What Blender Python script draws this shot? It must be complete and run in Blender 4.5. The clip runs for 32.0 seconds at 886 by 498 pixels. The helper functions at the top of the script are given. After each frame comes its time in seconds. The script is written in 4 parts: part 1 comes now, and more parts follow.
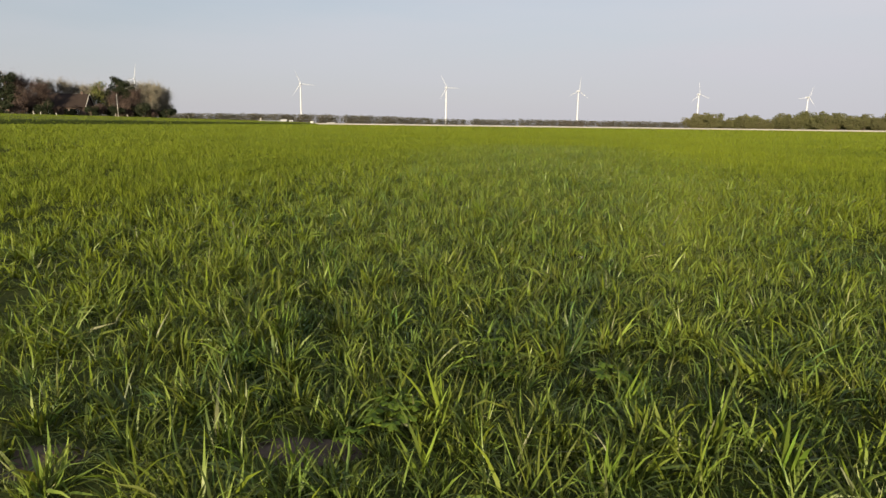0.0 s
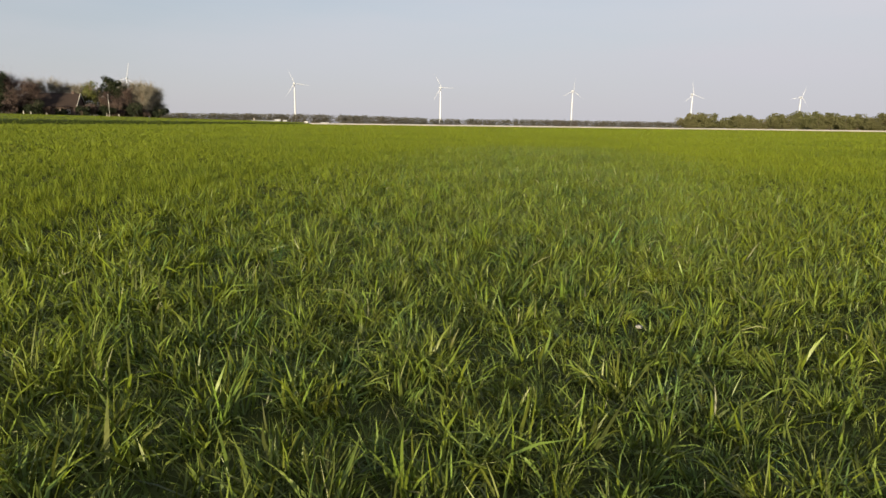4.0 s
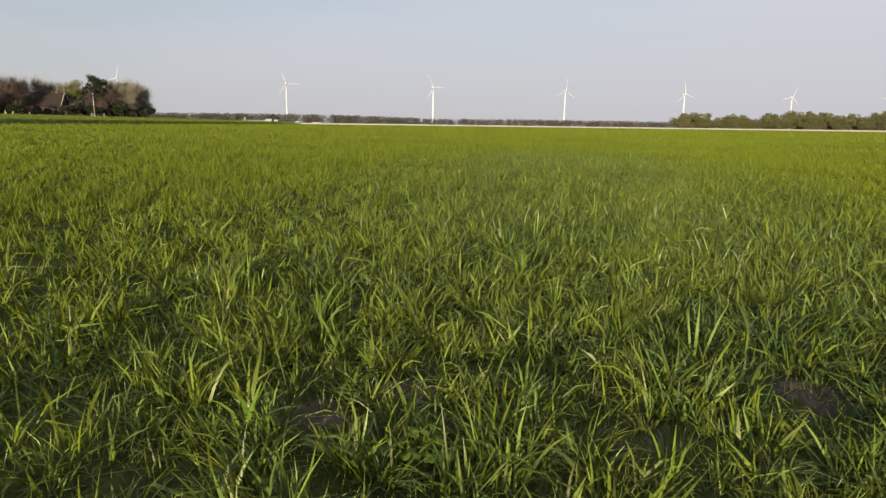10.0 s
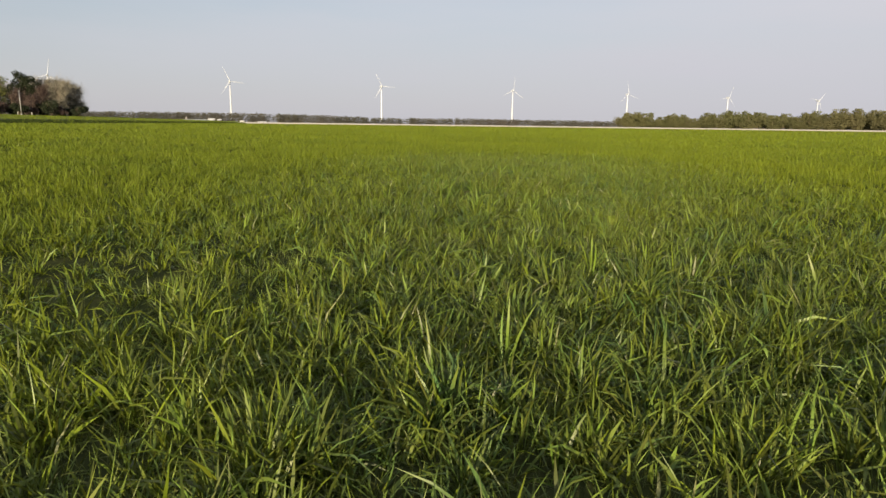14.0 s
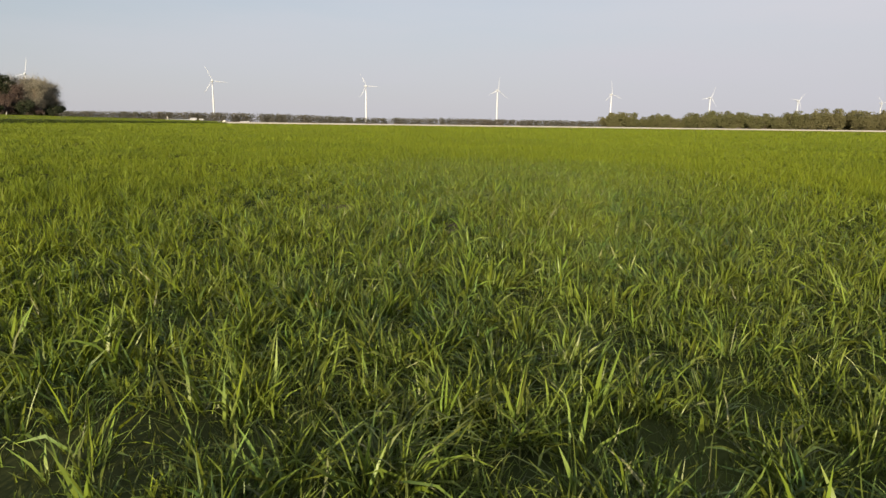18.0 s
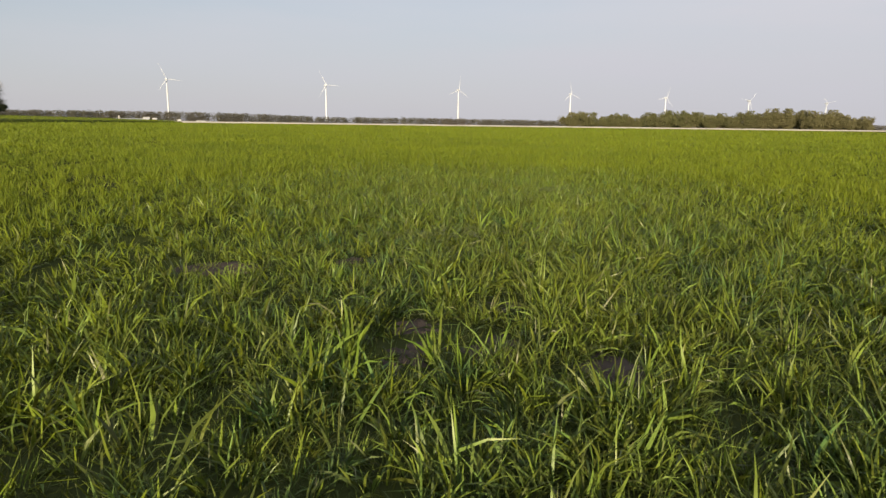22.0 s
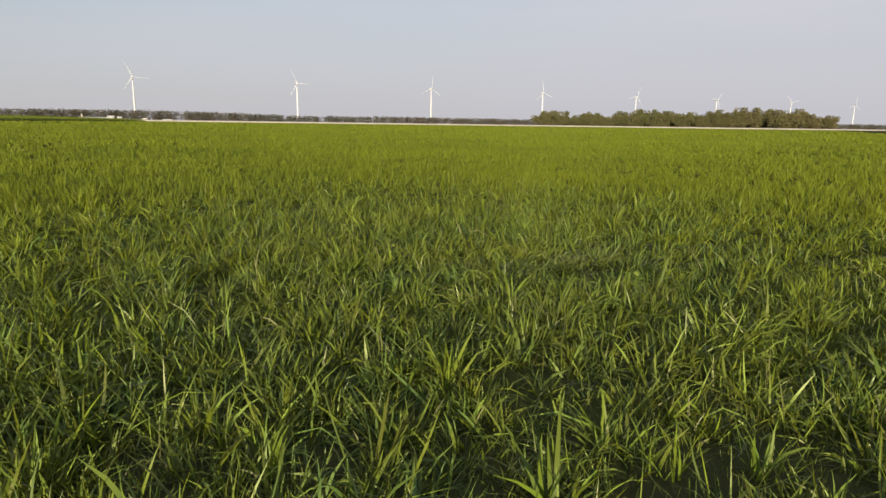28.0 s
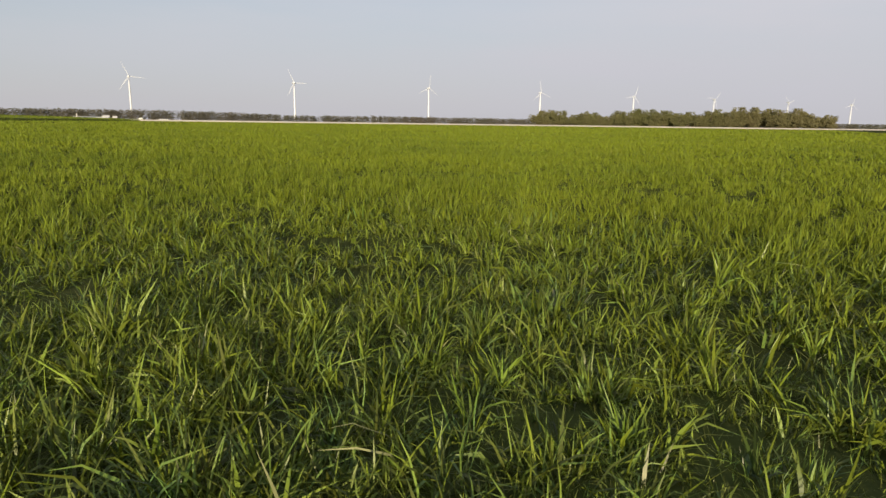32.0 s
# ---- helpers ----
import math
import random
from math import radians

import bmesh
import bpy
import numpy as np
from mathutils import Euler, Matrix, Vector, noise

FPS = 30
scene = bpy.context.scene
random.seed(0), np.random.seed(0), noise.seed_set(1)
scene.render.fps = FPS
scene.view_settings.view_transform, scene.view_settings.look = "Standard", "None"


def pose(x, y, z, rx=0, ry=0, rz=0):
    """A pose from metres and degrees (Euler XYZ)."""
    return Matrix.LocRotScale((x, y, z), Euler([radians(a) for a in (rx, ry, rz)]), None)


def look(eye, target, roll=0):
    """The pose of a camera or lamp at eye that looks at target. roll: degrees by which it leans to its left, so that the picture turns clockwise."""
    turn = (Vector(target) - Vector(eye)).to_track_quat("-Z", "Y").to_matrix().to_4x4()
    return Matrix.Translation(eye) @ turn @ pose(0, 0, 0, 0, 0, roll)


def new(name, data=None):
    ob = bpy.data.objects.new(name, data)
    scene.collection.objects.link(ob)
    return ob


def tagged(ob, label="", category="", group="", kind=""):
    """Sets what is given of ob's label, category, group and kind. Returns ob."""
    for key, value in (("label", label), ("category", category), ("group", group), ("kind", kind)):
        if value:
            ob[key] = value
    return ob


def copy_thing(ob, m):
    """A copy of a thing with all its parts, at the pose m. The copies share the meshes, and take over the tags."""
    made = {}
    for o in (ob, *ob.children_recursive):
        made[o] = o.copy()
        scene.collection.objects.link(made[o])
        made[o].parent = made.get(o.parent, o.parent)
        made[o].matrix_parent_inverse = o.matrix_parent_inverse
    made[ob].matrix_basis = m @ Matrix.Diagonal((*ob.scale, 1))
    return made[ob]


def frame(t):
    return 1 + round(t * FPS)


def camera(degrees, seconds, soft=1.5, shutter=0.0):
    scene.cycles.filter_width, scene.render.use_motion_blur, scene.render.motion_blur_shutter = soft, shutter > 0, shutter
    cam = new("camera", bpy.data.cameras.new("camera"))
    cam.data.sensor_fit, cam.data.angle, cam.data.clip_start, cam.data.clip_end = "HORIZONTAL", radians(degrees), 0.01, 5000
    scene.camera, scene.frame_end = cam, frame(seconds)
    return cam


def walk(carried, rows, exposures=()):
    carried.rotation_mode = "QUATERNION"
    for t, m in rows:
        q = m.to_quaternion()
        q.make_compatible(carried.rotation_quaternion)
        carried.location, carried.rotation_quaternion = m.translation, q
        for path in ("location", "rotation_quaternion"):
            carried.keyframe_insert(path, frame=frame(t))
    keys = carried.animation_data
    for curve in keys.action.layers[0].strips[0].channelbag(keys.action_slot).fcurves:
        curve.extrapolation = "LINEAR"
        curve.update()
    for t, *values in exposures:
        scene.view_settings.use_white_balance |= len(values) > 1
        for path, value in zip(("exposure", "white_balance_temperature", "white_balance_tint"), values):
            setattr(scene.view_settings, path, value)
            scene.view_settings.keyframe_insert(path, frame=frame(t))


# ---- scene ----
cam = camera(71.4, 32.0, soft=1.5)
PATH = [
    (0.0, pose(0.000, 0.000, 0.650, 78.61, -0.75, -0.02)),
    (0.5, pose(-0.001, 0.007, 0.650, 78.61, -0.75, -0.09)),
    (1.0, pose(0.006, 0.021, 0.649, 78.61, -0.75, -0.16)),
    (1.5, pose(0.012, 0.060, 0.649, 78.61, -0.75, -0.18)),
    (2.0, pose(0.009, 0.146, 0.649, 78.61, -0.75, -0.27)),
    (2.5, pose(0.000, 0.294, 0.648, 78.61, -0.75, -0.38)),
    (4.5, pose(0.061, 1.473, 0.650, 78.61, -0.75, -0.58)),
    (5.0, pose(0.099, 1.895, 0.650, 78.61, -0.75, -0.65)),
    (5.5, pose(0.125, 2.306, 0.647, 78.61, -0.75, -0.70)),
    (6.0, pose(0.152, 2.684, 0.640, 78.61, -0.75, -0.75)),
    (6.5, pose(0.177, 2.991, 0.635, 78.61, -0.75, -0.82)),
    (7.0, pose(0.213, 3.309, 0.634, 78.61, -0.75, -0.87)),
    (7.5, pose(0.244, 3.616, 0.632, 78.61, -0.75, -0.90)),
    (8.0, pose(0.275, 3.912, 0.632, 78.61, -0.75, -0.97)),
    (8.5, pose(0.300, 4.202, 0.630, 78.61, -0.75, -1.02)),
    (9.0, pose(0.326, 4.482, 0.634, 78.61, -0.75, -1.06)),
    (9.5, pose(0.350, 4.745, 0.634, 78.61, -0.75, -1.14)),
    (10.0, pose(0.381, 4.991, 0.634, 78.61, -0.75, -1.18)),
    (10.5, pose(0.411, 5.238, 0.634, 78.61, -0.75, -1.25)),
    (11.0, pose(0.446, 5.473, 0.634, 78.61, -0.75, -1.29)),
    (11.5, pose(0.482, 5.703, 0.632, 78.61, -0.75, -1.33)),
    (12.0, pose(0.506, 5.906, 0.630, 78.61, -0.75, -1.39)),
    (12.5, pose(0.536, 6.125, 0.629, 78.61, -0.75, -1.44)),
    (13.0, pose(0.566, 6.322, 0.629, 78.61, -0.75, -1.49)),
    (13.5, pose(0.601, 6.525, 0.629, 78.61, -0.75, -2.62)),
    (14.0, pose(0.631, 6.727, 0.627, 78.61, -0.75, -5.82)),
    (14.5, pose(0.655, 6.924, 0.625, 78.61, -0.75, -6.70)),
    (16.5, pose(0.777, 7.796, 0.650, 78.61, -0.75, -7.06)),
    (17.0, pose(0.812, 8.027, 0.651, 78.61, -0.75, -7.13)),
    (17.5, pose(0.842, 8.242, 0.655, 78.61, -0.75, -7.15)),
    (18.0, pose(0.873, 8.473, 0.655, 78.61, -0.75, -7.20)),
    (18.5, pose(0.914, 8.716, 0.654, 78.61, -0.75, -7.25)),
    (19.0, pose(0.964, 8.965, 0.655, 78.61, -0.75, -7.30)),
    (19.5, pose(1.011, 9.219, 0.655, 78.61, -0.75, -7.55)),
    (20.0, pose(1.067, 9.485, 0.655, 78.60, -0.75, -8.36)),
    (20.5, pose(1.116, 9.755, 0.655, 78.60, -0.75, -8.73)),
    (21.0, pose(1.148, 10.028, 0.654, 78.60, -0.75, -9.34)),
    (21.5, pose(1.162, 10.290, 0.654, 78.60, -0.75, -9.91)),
    (22.0, pose(1.177, 10.552, 0.652, 78.60, -0.75, -10.71)),
    (22.5, pose(1.197, 10.789, 0.651, 78.60, -0.75, -11.65)),
    (23.0, pose(1.224, 11.050, 0.651, 78.60, -0.75, -12.53)),
    (23.5, pose(1.259, 11.313, 0.650, 78.59, -0.75, -12.92)),
    (24.0, pose(1.311, 11.579, 0.649, 78.59, -0.75, -13.02)),
    (24.5, pose(1.363, 11.841, 0.649, 78.58, -0.75, -13.04)),
    (26.5, pose(1.697, 12.879, 0.650, 78.54, -0.75, -13.08)),
    (27.0, pose(1.812, 13.136, 0.648, 78.54, -0.75, -13.13)),
    (27.5, pose(1.927, 13.390, 0.647, 78.53, -0.75, -13.14)),
    (28.0, pose(2.035, 13.611, 0.648, 78.53, -0.75, -13.16)),
    (28.5, pose(2.147, 13.853, 0.649, 78.52, -0.75, -13.18)),
    (29.0, pose(2.258, 14.079, 0.647, 78.51, -0.75, -13.19)),
    (29.5, pose(2.366, 14.316, 0.654, 78.51, -0.75, -13.21)),
    (30.0, pose(2.482, 14.573, 0.661, 78.51, -0.75, -13.24)),
    (30.5, pose(2.580, 14.850, 0.668, 78.51, -0.75, -13.26)),
    (31.0, pose(2.663, 15.130, 0.672, 78.51, -0.75, -13.28)),
    (31.5, pose(2.759, 15.411, 0.671, 78.51, -0.75, -13.32)),
    (32.0, pose(2.874, 15.706, 0.668, 78.50, -0.75, -13.37)),
]
walk(cam, PATH, [(0.0, 1.08), (24.0, 1.08), (27.0, 1.04), (32.0, 1.02)])

# world: low evening sun behind the camera, thin veil of cloud
SUN_AZ, SUN_EL = 201.3, 8.2
world = bpy.data.worlds.new("world")
scene.world = world
world.use_nodes = True
wn, wl = world.node_tree.nodes, world.node_tree.links
wn.clear()
w_out = wn.new("ShaderNodeOutputWorld")
w_bg = wn.new("ShaderNodeBackground")
w_bg.inputs["Strength"].default_value = 0.068
w_sky = wn.new("ShaderNodeTexSky")
w_sky.sky_type = 'NISHITA'
w_sky.sun_disc = False
w_sky.sun_elevation = radians(SUN_EL)
w_sky.sun_rotation = radians(SUN_AZ)
w_sky.air_density, w_sky.dust_density, w_sky.ozone_density = 1.0, 0.9, 2.2
w_co = wn.new("ShaderNodeTexCoord")
w_map = wn.new("ShaderNodeMapping")
w_map.inputs["Scale"].default_value = (1.0, 1.0, 6.0)
w_cl = wn.new("ShaderNodeTexNoise")
w_cl.inputs["Scale"].default_value, w_cl.inputs["Detail"].default_value = 1.7, 5.0
w_ramp = wn.new("ShaderNodeValToRGB")
w_ramp.color_ramp.elements[0].position, w_ramp.color_ramp.elements[0].color = 0.30, (0.58, 0.58, 0.58, 1)
w_ramp.color_ramp.elements[1].position, w_ramp.color_ramp.elements[1].color = 0.70, (0.86, 0.86, 0.86, 1)
w_mix = wn.new("ShaderNodeMixRGB")
w_mix.inputs["Color2"].default_value = (4.5, 4.5, 4.88, 1)
wl.new(w_co.outputs["Generated"], w_map.inputs["Vector"])
wl.new(w_map.outputs["Vector"], w_cl.inputs["Vector"])
wl.new(w_cl.outputs["Fac"], w_ramp.inputs["Fac"])
# the veil is thicker towards the east
w_sep, w_add = wn.new("ShaderNodeSeparateXYZ"), wn.new("ShaderNodeMath")
w_add.operation, w_add.use_clamp = "MULTIPLY_ADD", True
w_add.inputs[1].default_value = 0.3
wl.new(w_co.outputs["Generated"], w_sep.inputs["Vector"])
wl.new(w_sep.outputs["X"], w_add.inputs[0])
wl.new(w_ramp.outputs["Color"], w_add.inputs[2])
# and thins out towards the zenith
w_high, w_thin = wn.new("ShaderNodeMapRange"), wn.new("ShaderNodeMath")
w_high.inputs["From Min"].default_value, w_high.inputs["From Max"].default_value = 0.2, 0.9
w_high.inputs["To Min"].default_value, w_high.inputs["To Max"].default_value = 0.0, 0.05
w_thin.operation, w_thin.use_clamp = "SUBTRACT", True
wl.new(w_sep.outputs["Z"], w_high.inputs["Value"])
wl.new(w_add.outputs["Value"], w_thin.inputs[0])
wl.new(w_high.outputs["Result"], w_thin.inputs[1])
wl.new(w_thin.outputs["Value"], w_mix.inputs["Fac"])
wl.new(w_sky.outputs["Color"], w_mix.inputs["Color1"])
# lilac-grey haze low over the horizon
w_low, w_haze = wn.new("ShaderNodeMapRange"), wn.new("ShaderNodeMixRGB")
w_low.inputs["From Min"].default_value, w_low.inputs["From Max"].default_value = 0.0, 0.17
w_low.inputs["To Min"].default_value, w_low.inputs["To Max"].default_value = 0.8, 0.0
w_haze.inputs["Color2"].default_value = (3.86, 3.79, 4.12, 1)
wl.new(w_sep.outputs["Z"], w_low.inputs["Value"])
wl.new(w_low.outputs["Result"], w_haze.inputs["Fac"])
wl.new(w_mix.outputs["Color"], w_haze.inputs["Color1"])
wl.new(w_haze.outputs["Color"], w_bg.inputs["Color"])
wl.new(w_bg.outputs["Background"], w_out.inputs["Surface"])

sun = new("sun", bpy.data.lights.new("sun", "SUN"))
sun.data.energy, sun.data.angle, sun.data.color = 5.0, radians(0.6), (1.0, 0.80, 0.52)
_a, _e = radians(SUN_AZ), radians(SUN_EL)
sun.matrix_world = look((50 * math.sin(_a) * math.cos(_e), 50 * math.cos(_a) * math.cos(_e), 50 * math.sin(_e)), (0, 0, 0))


# ---- materials ----
def mat(name, base, other=None, scale=3.0, rough=0.8, bump=0.0, bump_scale=30.0, island=0.0, metal=0.0, translucent=0.0,
        gloss=0.3, detail=4.0, third=None, big=0.25, straw=0.0):
    """A surface whose colour drifts between base and other at two scales; island: brightness steps from piece to piece."""
    m = bpy.data.materials.new(name)
    m.use_nodes = True
    n, l = m.node_tree.nodes, m.node_tree.links
    p = n["Principled BSDF"]
    out = n["Material Output"]
    p.inputs["Roughness"].default_value, p.inputs["Metallic"].default_value = rough, metal
    p.inputs["Specular IOR Level"].default_value = gloss
    co = n.new("ShaderNodeTexCoord")
    fine, coarse = n.new("ShaderNodeTexNoise"), n.new("ShaderNodeTexNoise")
    fine.inputs["Scale"].default_value, fine.inputs["Detail"].default_value = scale, detail
    coarse.inputs["Scale"].default_value, coarse.inputs["Detail"].default_value = scale * 0.13, 3.0
    geo = n.new("ShaderNodeNewGeometry")
    l.new(geo.outputs["Position"], fine.inputs["Vector"])
    l.new(geo.outputs["Position"], coarse.inputs["Vector"])
    r1 = n.new("ShaderNodeMapRange")
    r1.inputs["From Min"].default_value, r1.inputs["From Max"].default_value = 0.32, 0.68
    l.new(fine.outputs["Fac"], r1.inputs["Value"])
    mix = n.new("ShaderNodeMixRGB")
    mix.inputs["Color1"].default_value, mix.inputs["Color2"].default_value = (*base, 1), (*(other or base), 1)
    l.new(r1.outputs["Result"], mix.inputs["Fac"])
    last = mix.outputs["Color"]
    r2 = n.new("ShaderNodeMapRange")
    r2.inputs["From Min"].default_value, r2.inputs["From Max"].default_value = 0.36, 0.66
    l.new(coarse.outputs["Fac"], r2.inputs["Value"])
    if third:
        m3 = n.new("ShaderNodeMixRGB")
        m3.inputs["Color2"].default_value = (*third, 1)
        l.new(last, m3.inputs["Color1"])
        l.new(r2.outputs["Result"], m3.inputs["Fac"])
        last = m3.outputs["Color"]
    if straw:
        # a share of the pieces is dry and straw-coloured
        st, ms_ = n.new("ShaderNodeMath"), n.new("ShaderNodeMixRGB")
        st.operation = "GREATER_THAN"
        st.inputs[1].default_value = 1.0 - straw
        l.new(geo.outputs["Random Per Island"], st.inputs[0])
        ms_.inputs["Color2"].default_value = (0.14, 0.14, 0.07, 1)
        l.new(last, ms_.inputs["Color1"])
        l.new(st.outputs["Value"], ms_.inputs["Fac"])
        last = ms_.outputs["Color"]
    hsv = n.new("ShaderNodeHueSaturation")
    l.new(last, hsv.inputs["Color"])
    val = n.new("ShaderNodeMapRange")
    val.inputs["To Min"].default_value, val.inputs["To Max"].default_value = 1.0 - big, 1.0 + big
    l.new(coarse.outputs["Fac"], val.inputs["Value"])
    v = val.outputs["Result"]
    if island:
        isl = n.new("ShaderNodeMapRange")
        isl.inputs["To Min"].default_value, isl.inputs["To Max"].default_value = 1.0 - island, 1.0 + island
        l.new(geo.outputs["Random Per Island"], isl.inputs["Value"])
        mul = n.new("ShaderNodeMath")
        mul.operation = "MULTIPLY"
        l.new(v, mul.inputs[0])
        l.new(isl.outputs["Result"], mul.inputs[1])
        v = mul.outputs["Value"]
        hu = n.new("ShaderNodeMapRange")
        hu.inputs["To Min"].default_value, hu.inputs["To Max"].default_value = 0.5 - 0.014 * island, 0.5 + 0.045 * island
        l.new(geo.outputs["Random Per Island"], hu.inputs["Value"])
        l.new(hu.outputs["Result"], hsv.inputs["Hue"])
    l.new(v, hsv.inputs["Value"])
    l.new(hsv.outputs["Color"], p.inputs["Base Color"])
    if bump:
        bn, bt = n.new("ShaderNodeBump"), n.new("ShaderNodeTexNoise")
        bt.inputs["Scale"].default_value, bt.inputs["Detail"].default_value = bump_scale, 5.0
        l.new(geo.outputs["Position"], bt.inputs["Vector"])
        l.new(bt.outputs["Fac"], bn.inputs["Height"])
        bn.inputs["Strength"].default_value, bn.inputs["Distance"].default_value = 1.0, bump
        l.new(bn.outputs["Normal"], p.inputs["Normal"])
    if translucent:
        tr, ms = n.new("ShaderNodeBsdfTranslucent"), n.new("ShaderNodeMixShader")
        ms.inputs["Fac"].default_value = translucent
        # light that has gone through a leaf is yellower
        warm = n.new("ShaderNodeMixRGB")
        warm.blend_type = "MULTIPLY"
        warm.inputs["Fac"].default_value, warm.inputs["Color2"].default_value = 1.0, (1.3, 1.12, 0.45, 1)
        l.new(hsv.outputs["Color"], warm.inputs["Color1"])
        l.new(warm.outputs["Color"], tr.inputs["Color"])
        l.new(p.outputs["BSDF"], ms.inputs[1])
        l.new(tr.outputs["BSDF"], ms.inputs[2])
        l.new(ms.outputs["Shader"], out.inputs["Surface"])
    return m


M_FIELD = mat("mossy_field_ground", (0.042, 0.054, 0.019), (0.070, 0.086, 0.024), 3.0, 0.95, 0.006, 25.0, third=(0.045, 0.05, 0.022), big=0.25, gloss=0.0)
M_SOIL = mat("damp_soil", (0.080, 0.064, 0.054), (0.135, 0.108, 0.088), 14.0, 0.95, 0.004, 45.0, third=(0.066, 0.056, 0.045), gloss=0.0)
M_GRASS = mat("grass_blades", (0.052, 0.101, 0.034), (0.142, 0.165, 0.022), 9.0, 0.42, 0, island=0.55, translucent=0.22, gloss=0.29, third=(0.115, 0.143, 0.023), big=0.28, straw=0.006)
M_GRASS_FAR = mat("grass_blades_distant", (0.088, 0.125, 0.015), (0.127, 0.160, 0.016), 1.6, 0.5, 0, island=0.28, translucent=0.2, gloss=0.12, third=(0.113, 0.143, 0.013), big=0.28)
M_TUFT = mat("tuft_blades", (0.092, 0.150, 0.024), (0.15, 0.192, 0.024), 5.0, 0.42, 0, island=0.35, translucent=0.3, gloss=0.35)
M_BANK = mat("bank_grass", (0.075, 0.105, 0.020), (0.10, 0.125, 0.026), 0.6, 0.9, 0.08, 6.0, gloss=0.1)
M_DITCH = mat("rank_ditch_grass", (0.062, 0.078, 0.020), (0.088, 0.102, 0.026), 0.9, 0.95, 0.08, 6.0, gloss=0.0)
M_TURF = mat("short_turf", (0.028, 0.037, 0.010), (0.050, 0.060, 0.014), 9.0, 0.9, 0.05, 30.0, third=(0.038, 0.048, 0.012), gloss=0.05)
M_ROAD = mat("pale_concrete", (0.40, 0.375, 0.335), (0.48, 0.45, 0.40), 0.5, 0.85, 0.01, 20.0)
# white turbines toned to bluish grey: distance haze is put into the colour
M_TOWER = mat("hazed_turbine_paint", (0.45, 0.49, 0.57), (0.42, 0.46, 0.53), 0.05, 0.5)
M_BARK = mat("grey_brown_bark", (0.10, 0.075, 0.055), (0.17, 0.13, 0.10), 6.0, 0.9, 0.03, 18.0)
M_TWIG = mat("bare_twigs", (0.15, 0.142, 0.115), (0.20, 0.185, 0.15), 1.0, 0.9, island=0.3)
M_TWIG_RED = mat("reddish_twigs", (0.050, 0.035, 0.032), (0.082, 0.057, 0.05), 1.0, 0.9, island=0.4)
M_LEAF_DARK = mat("dark_evergreen", (0.018, 0.025, 0.014), (0.03, 0.037, 0.02), 1.5, 0.8, island=0.35, translucent=0.05, gloss=0.1)
M_LEAF_WILLOW = mat("young_willow_leaves", (0.075, 0.088, 0.02), (0.11, 0.115, 0.028), 1.5, 0.7, island=0.4, translucent=0.15)
M_LEAF_OLIVE = mat("olive_leaves", (0.122, 0.140, 0.064), (0.148, 0.159, 0.080), 0.12, 0.9, island=0.16, translucent=0.45, third=(0.142, 0.138, 0.080), gloss=0.03)
# twig colour lifted to a pale neutral grey, with the far haze painted in
M_WOODS = mat("hazed_woods_twigs", (0.116, 0.114, 0.112), (0.140, 0.132, 0.128), 0.05, 0.9, island=0.05, translucent=0.42, third=(0.104, 0.110, 0.100), gloss=0.0, big=0.12)
M_BRICK = mat("dark_brick", (0.055, 0.04, 0.036), (0.08, 0.058, 0.05), 8.0, 0.85, 0.01, 40.0)
M_TILE = mat("brown_roof_tiles", (0.022, 0.017, 0.016), (0.034, 0.026, 0.024), 5.0, 0.8, 0.02, 20.0, gloss=0.1)
M_WHITE = mat("white_paint", (0.78, 0.77, 0.74), (0.68, 0.67, 0.63), 0.8, 0.6)
M_BLUE = mat("blue_grey_cladding", (0.16, 0.22, 0.32), (0.20, 0.26, 0.36), 0.5, 0.5)
M_GLASS = mat("window_glass", (0.03, 0.035, 0.04), None, 1.0, 0.1, gloss=0.5)
M_STEEL = mat("galvanised_steel", (0.55, 0.56, 0.56), (0.45, 0.46, 0.46), 6.0, 0.45, metal=0.4)
M_STRAW = mat("dry_straw", (0.12, 0.15, 0.035), (0.18, 0.20, 0.055), 8.0, 0.7, island=0.4, translucent=0.15)
M_CLOVER = mat("weed_leaves", (0.11, 0.18, 0.03), (0.15, 0.22, 0.035), 20.0, 0.6, island=0.25, translucent=0.4, gloss=0.08)
M_PALE_LEAF = mat("pale_young_leaf", (0.12, 0.18, 0.035), (0.16, 0.21, 0.045), 30.0, 0.55, island=0.1, translucent=0.3, gloss=0.15)
M_STONE = mat("pale_stone", (0.55, 0.53, 0.48), (0.42, 0.40, 0.36), 60.0, 0.8, 0.003, 90.0)
M_BOARD = mat("weathered_white_board", (0.42, 0.41, 0.39), (0.34, 0.33, 0.31), 2.0, 0.7)
M_DARK = mat("dark_rubber", (0.02, 0.02, 0.02), None, 5.0, 0.7)


# ---- mesh helpers ----
def mesh_from(name, verts, faces, material, smooth=False):
    me = bpy.data.meshes.new(name)
    me.from_pydata([tuple(v) for v in verts], [], [tuple(f) for f in faces])
    me.materials.append(material)
    if smooth:
        me.polygons.foreach_set("use_smooth", [True] * len(me.polygons))
    me.update()
    return me


def part(name, bm, material, parent=None, label=""):
    me = bpy.data.meshes.new(name)
    bm.to_mesh(me)
    bm.free()
    me.materials.append(material)
    ob = new(name, me)
    if parent:
        ob.parent = parent
    if label:
        tagged(ob, label)
    return ob


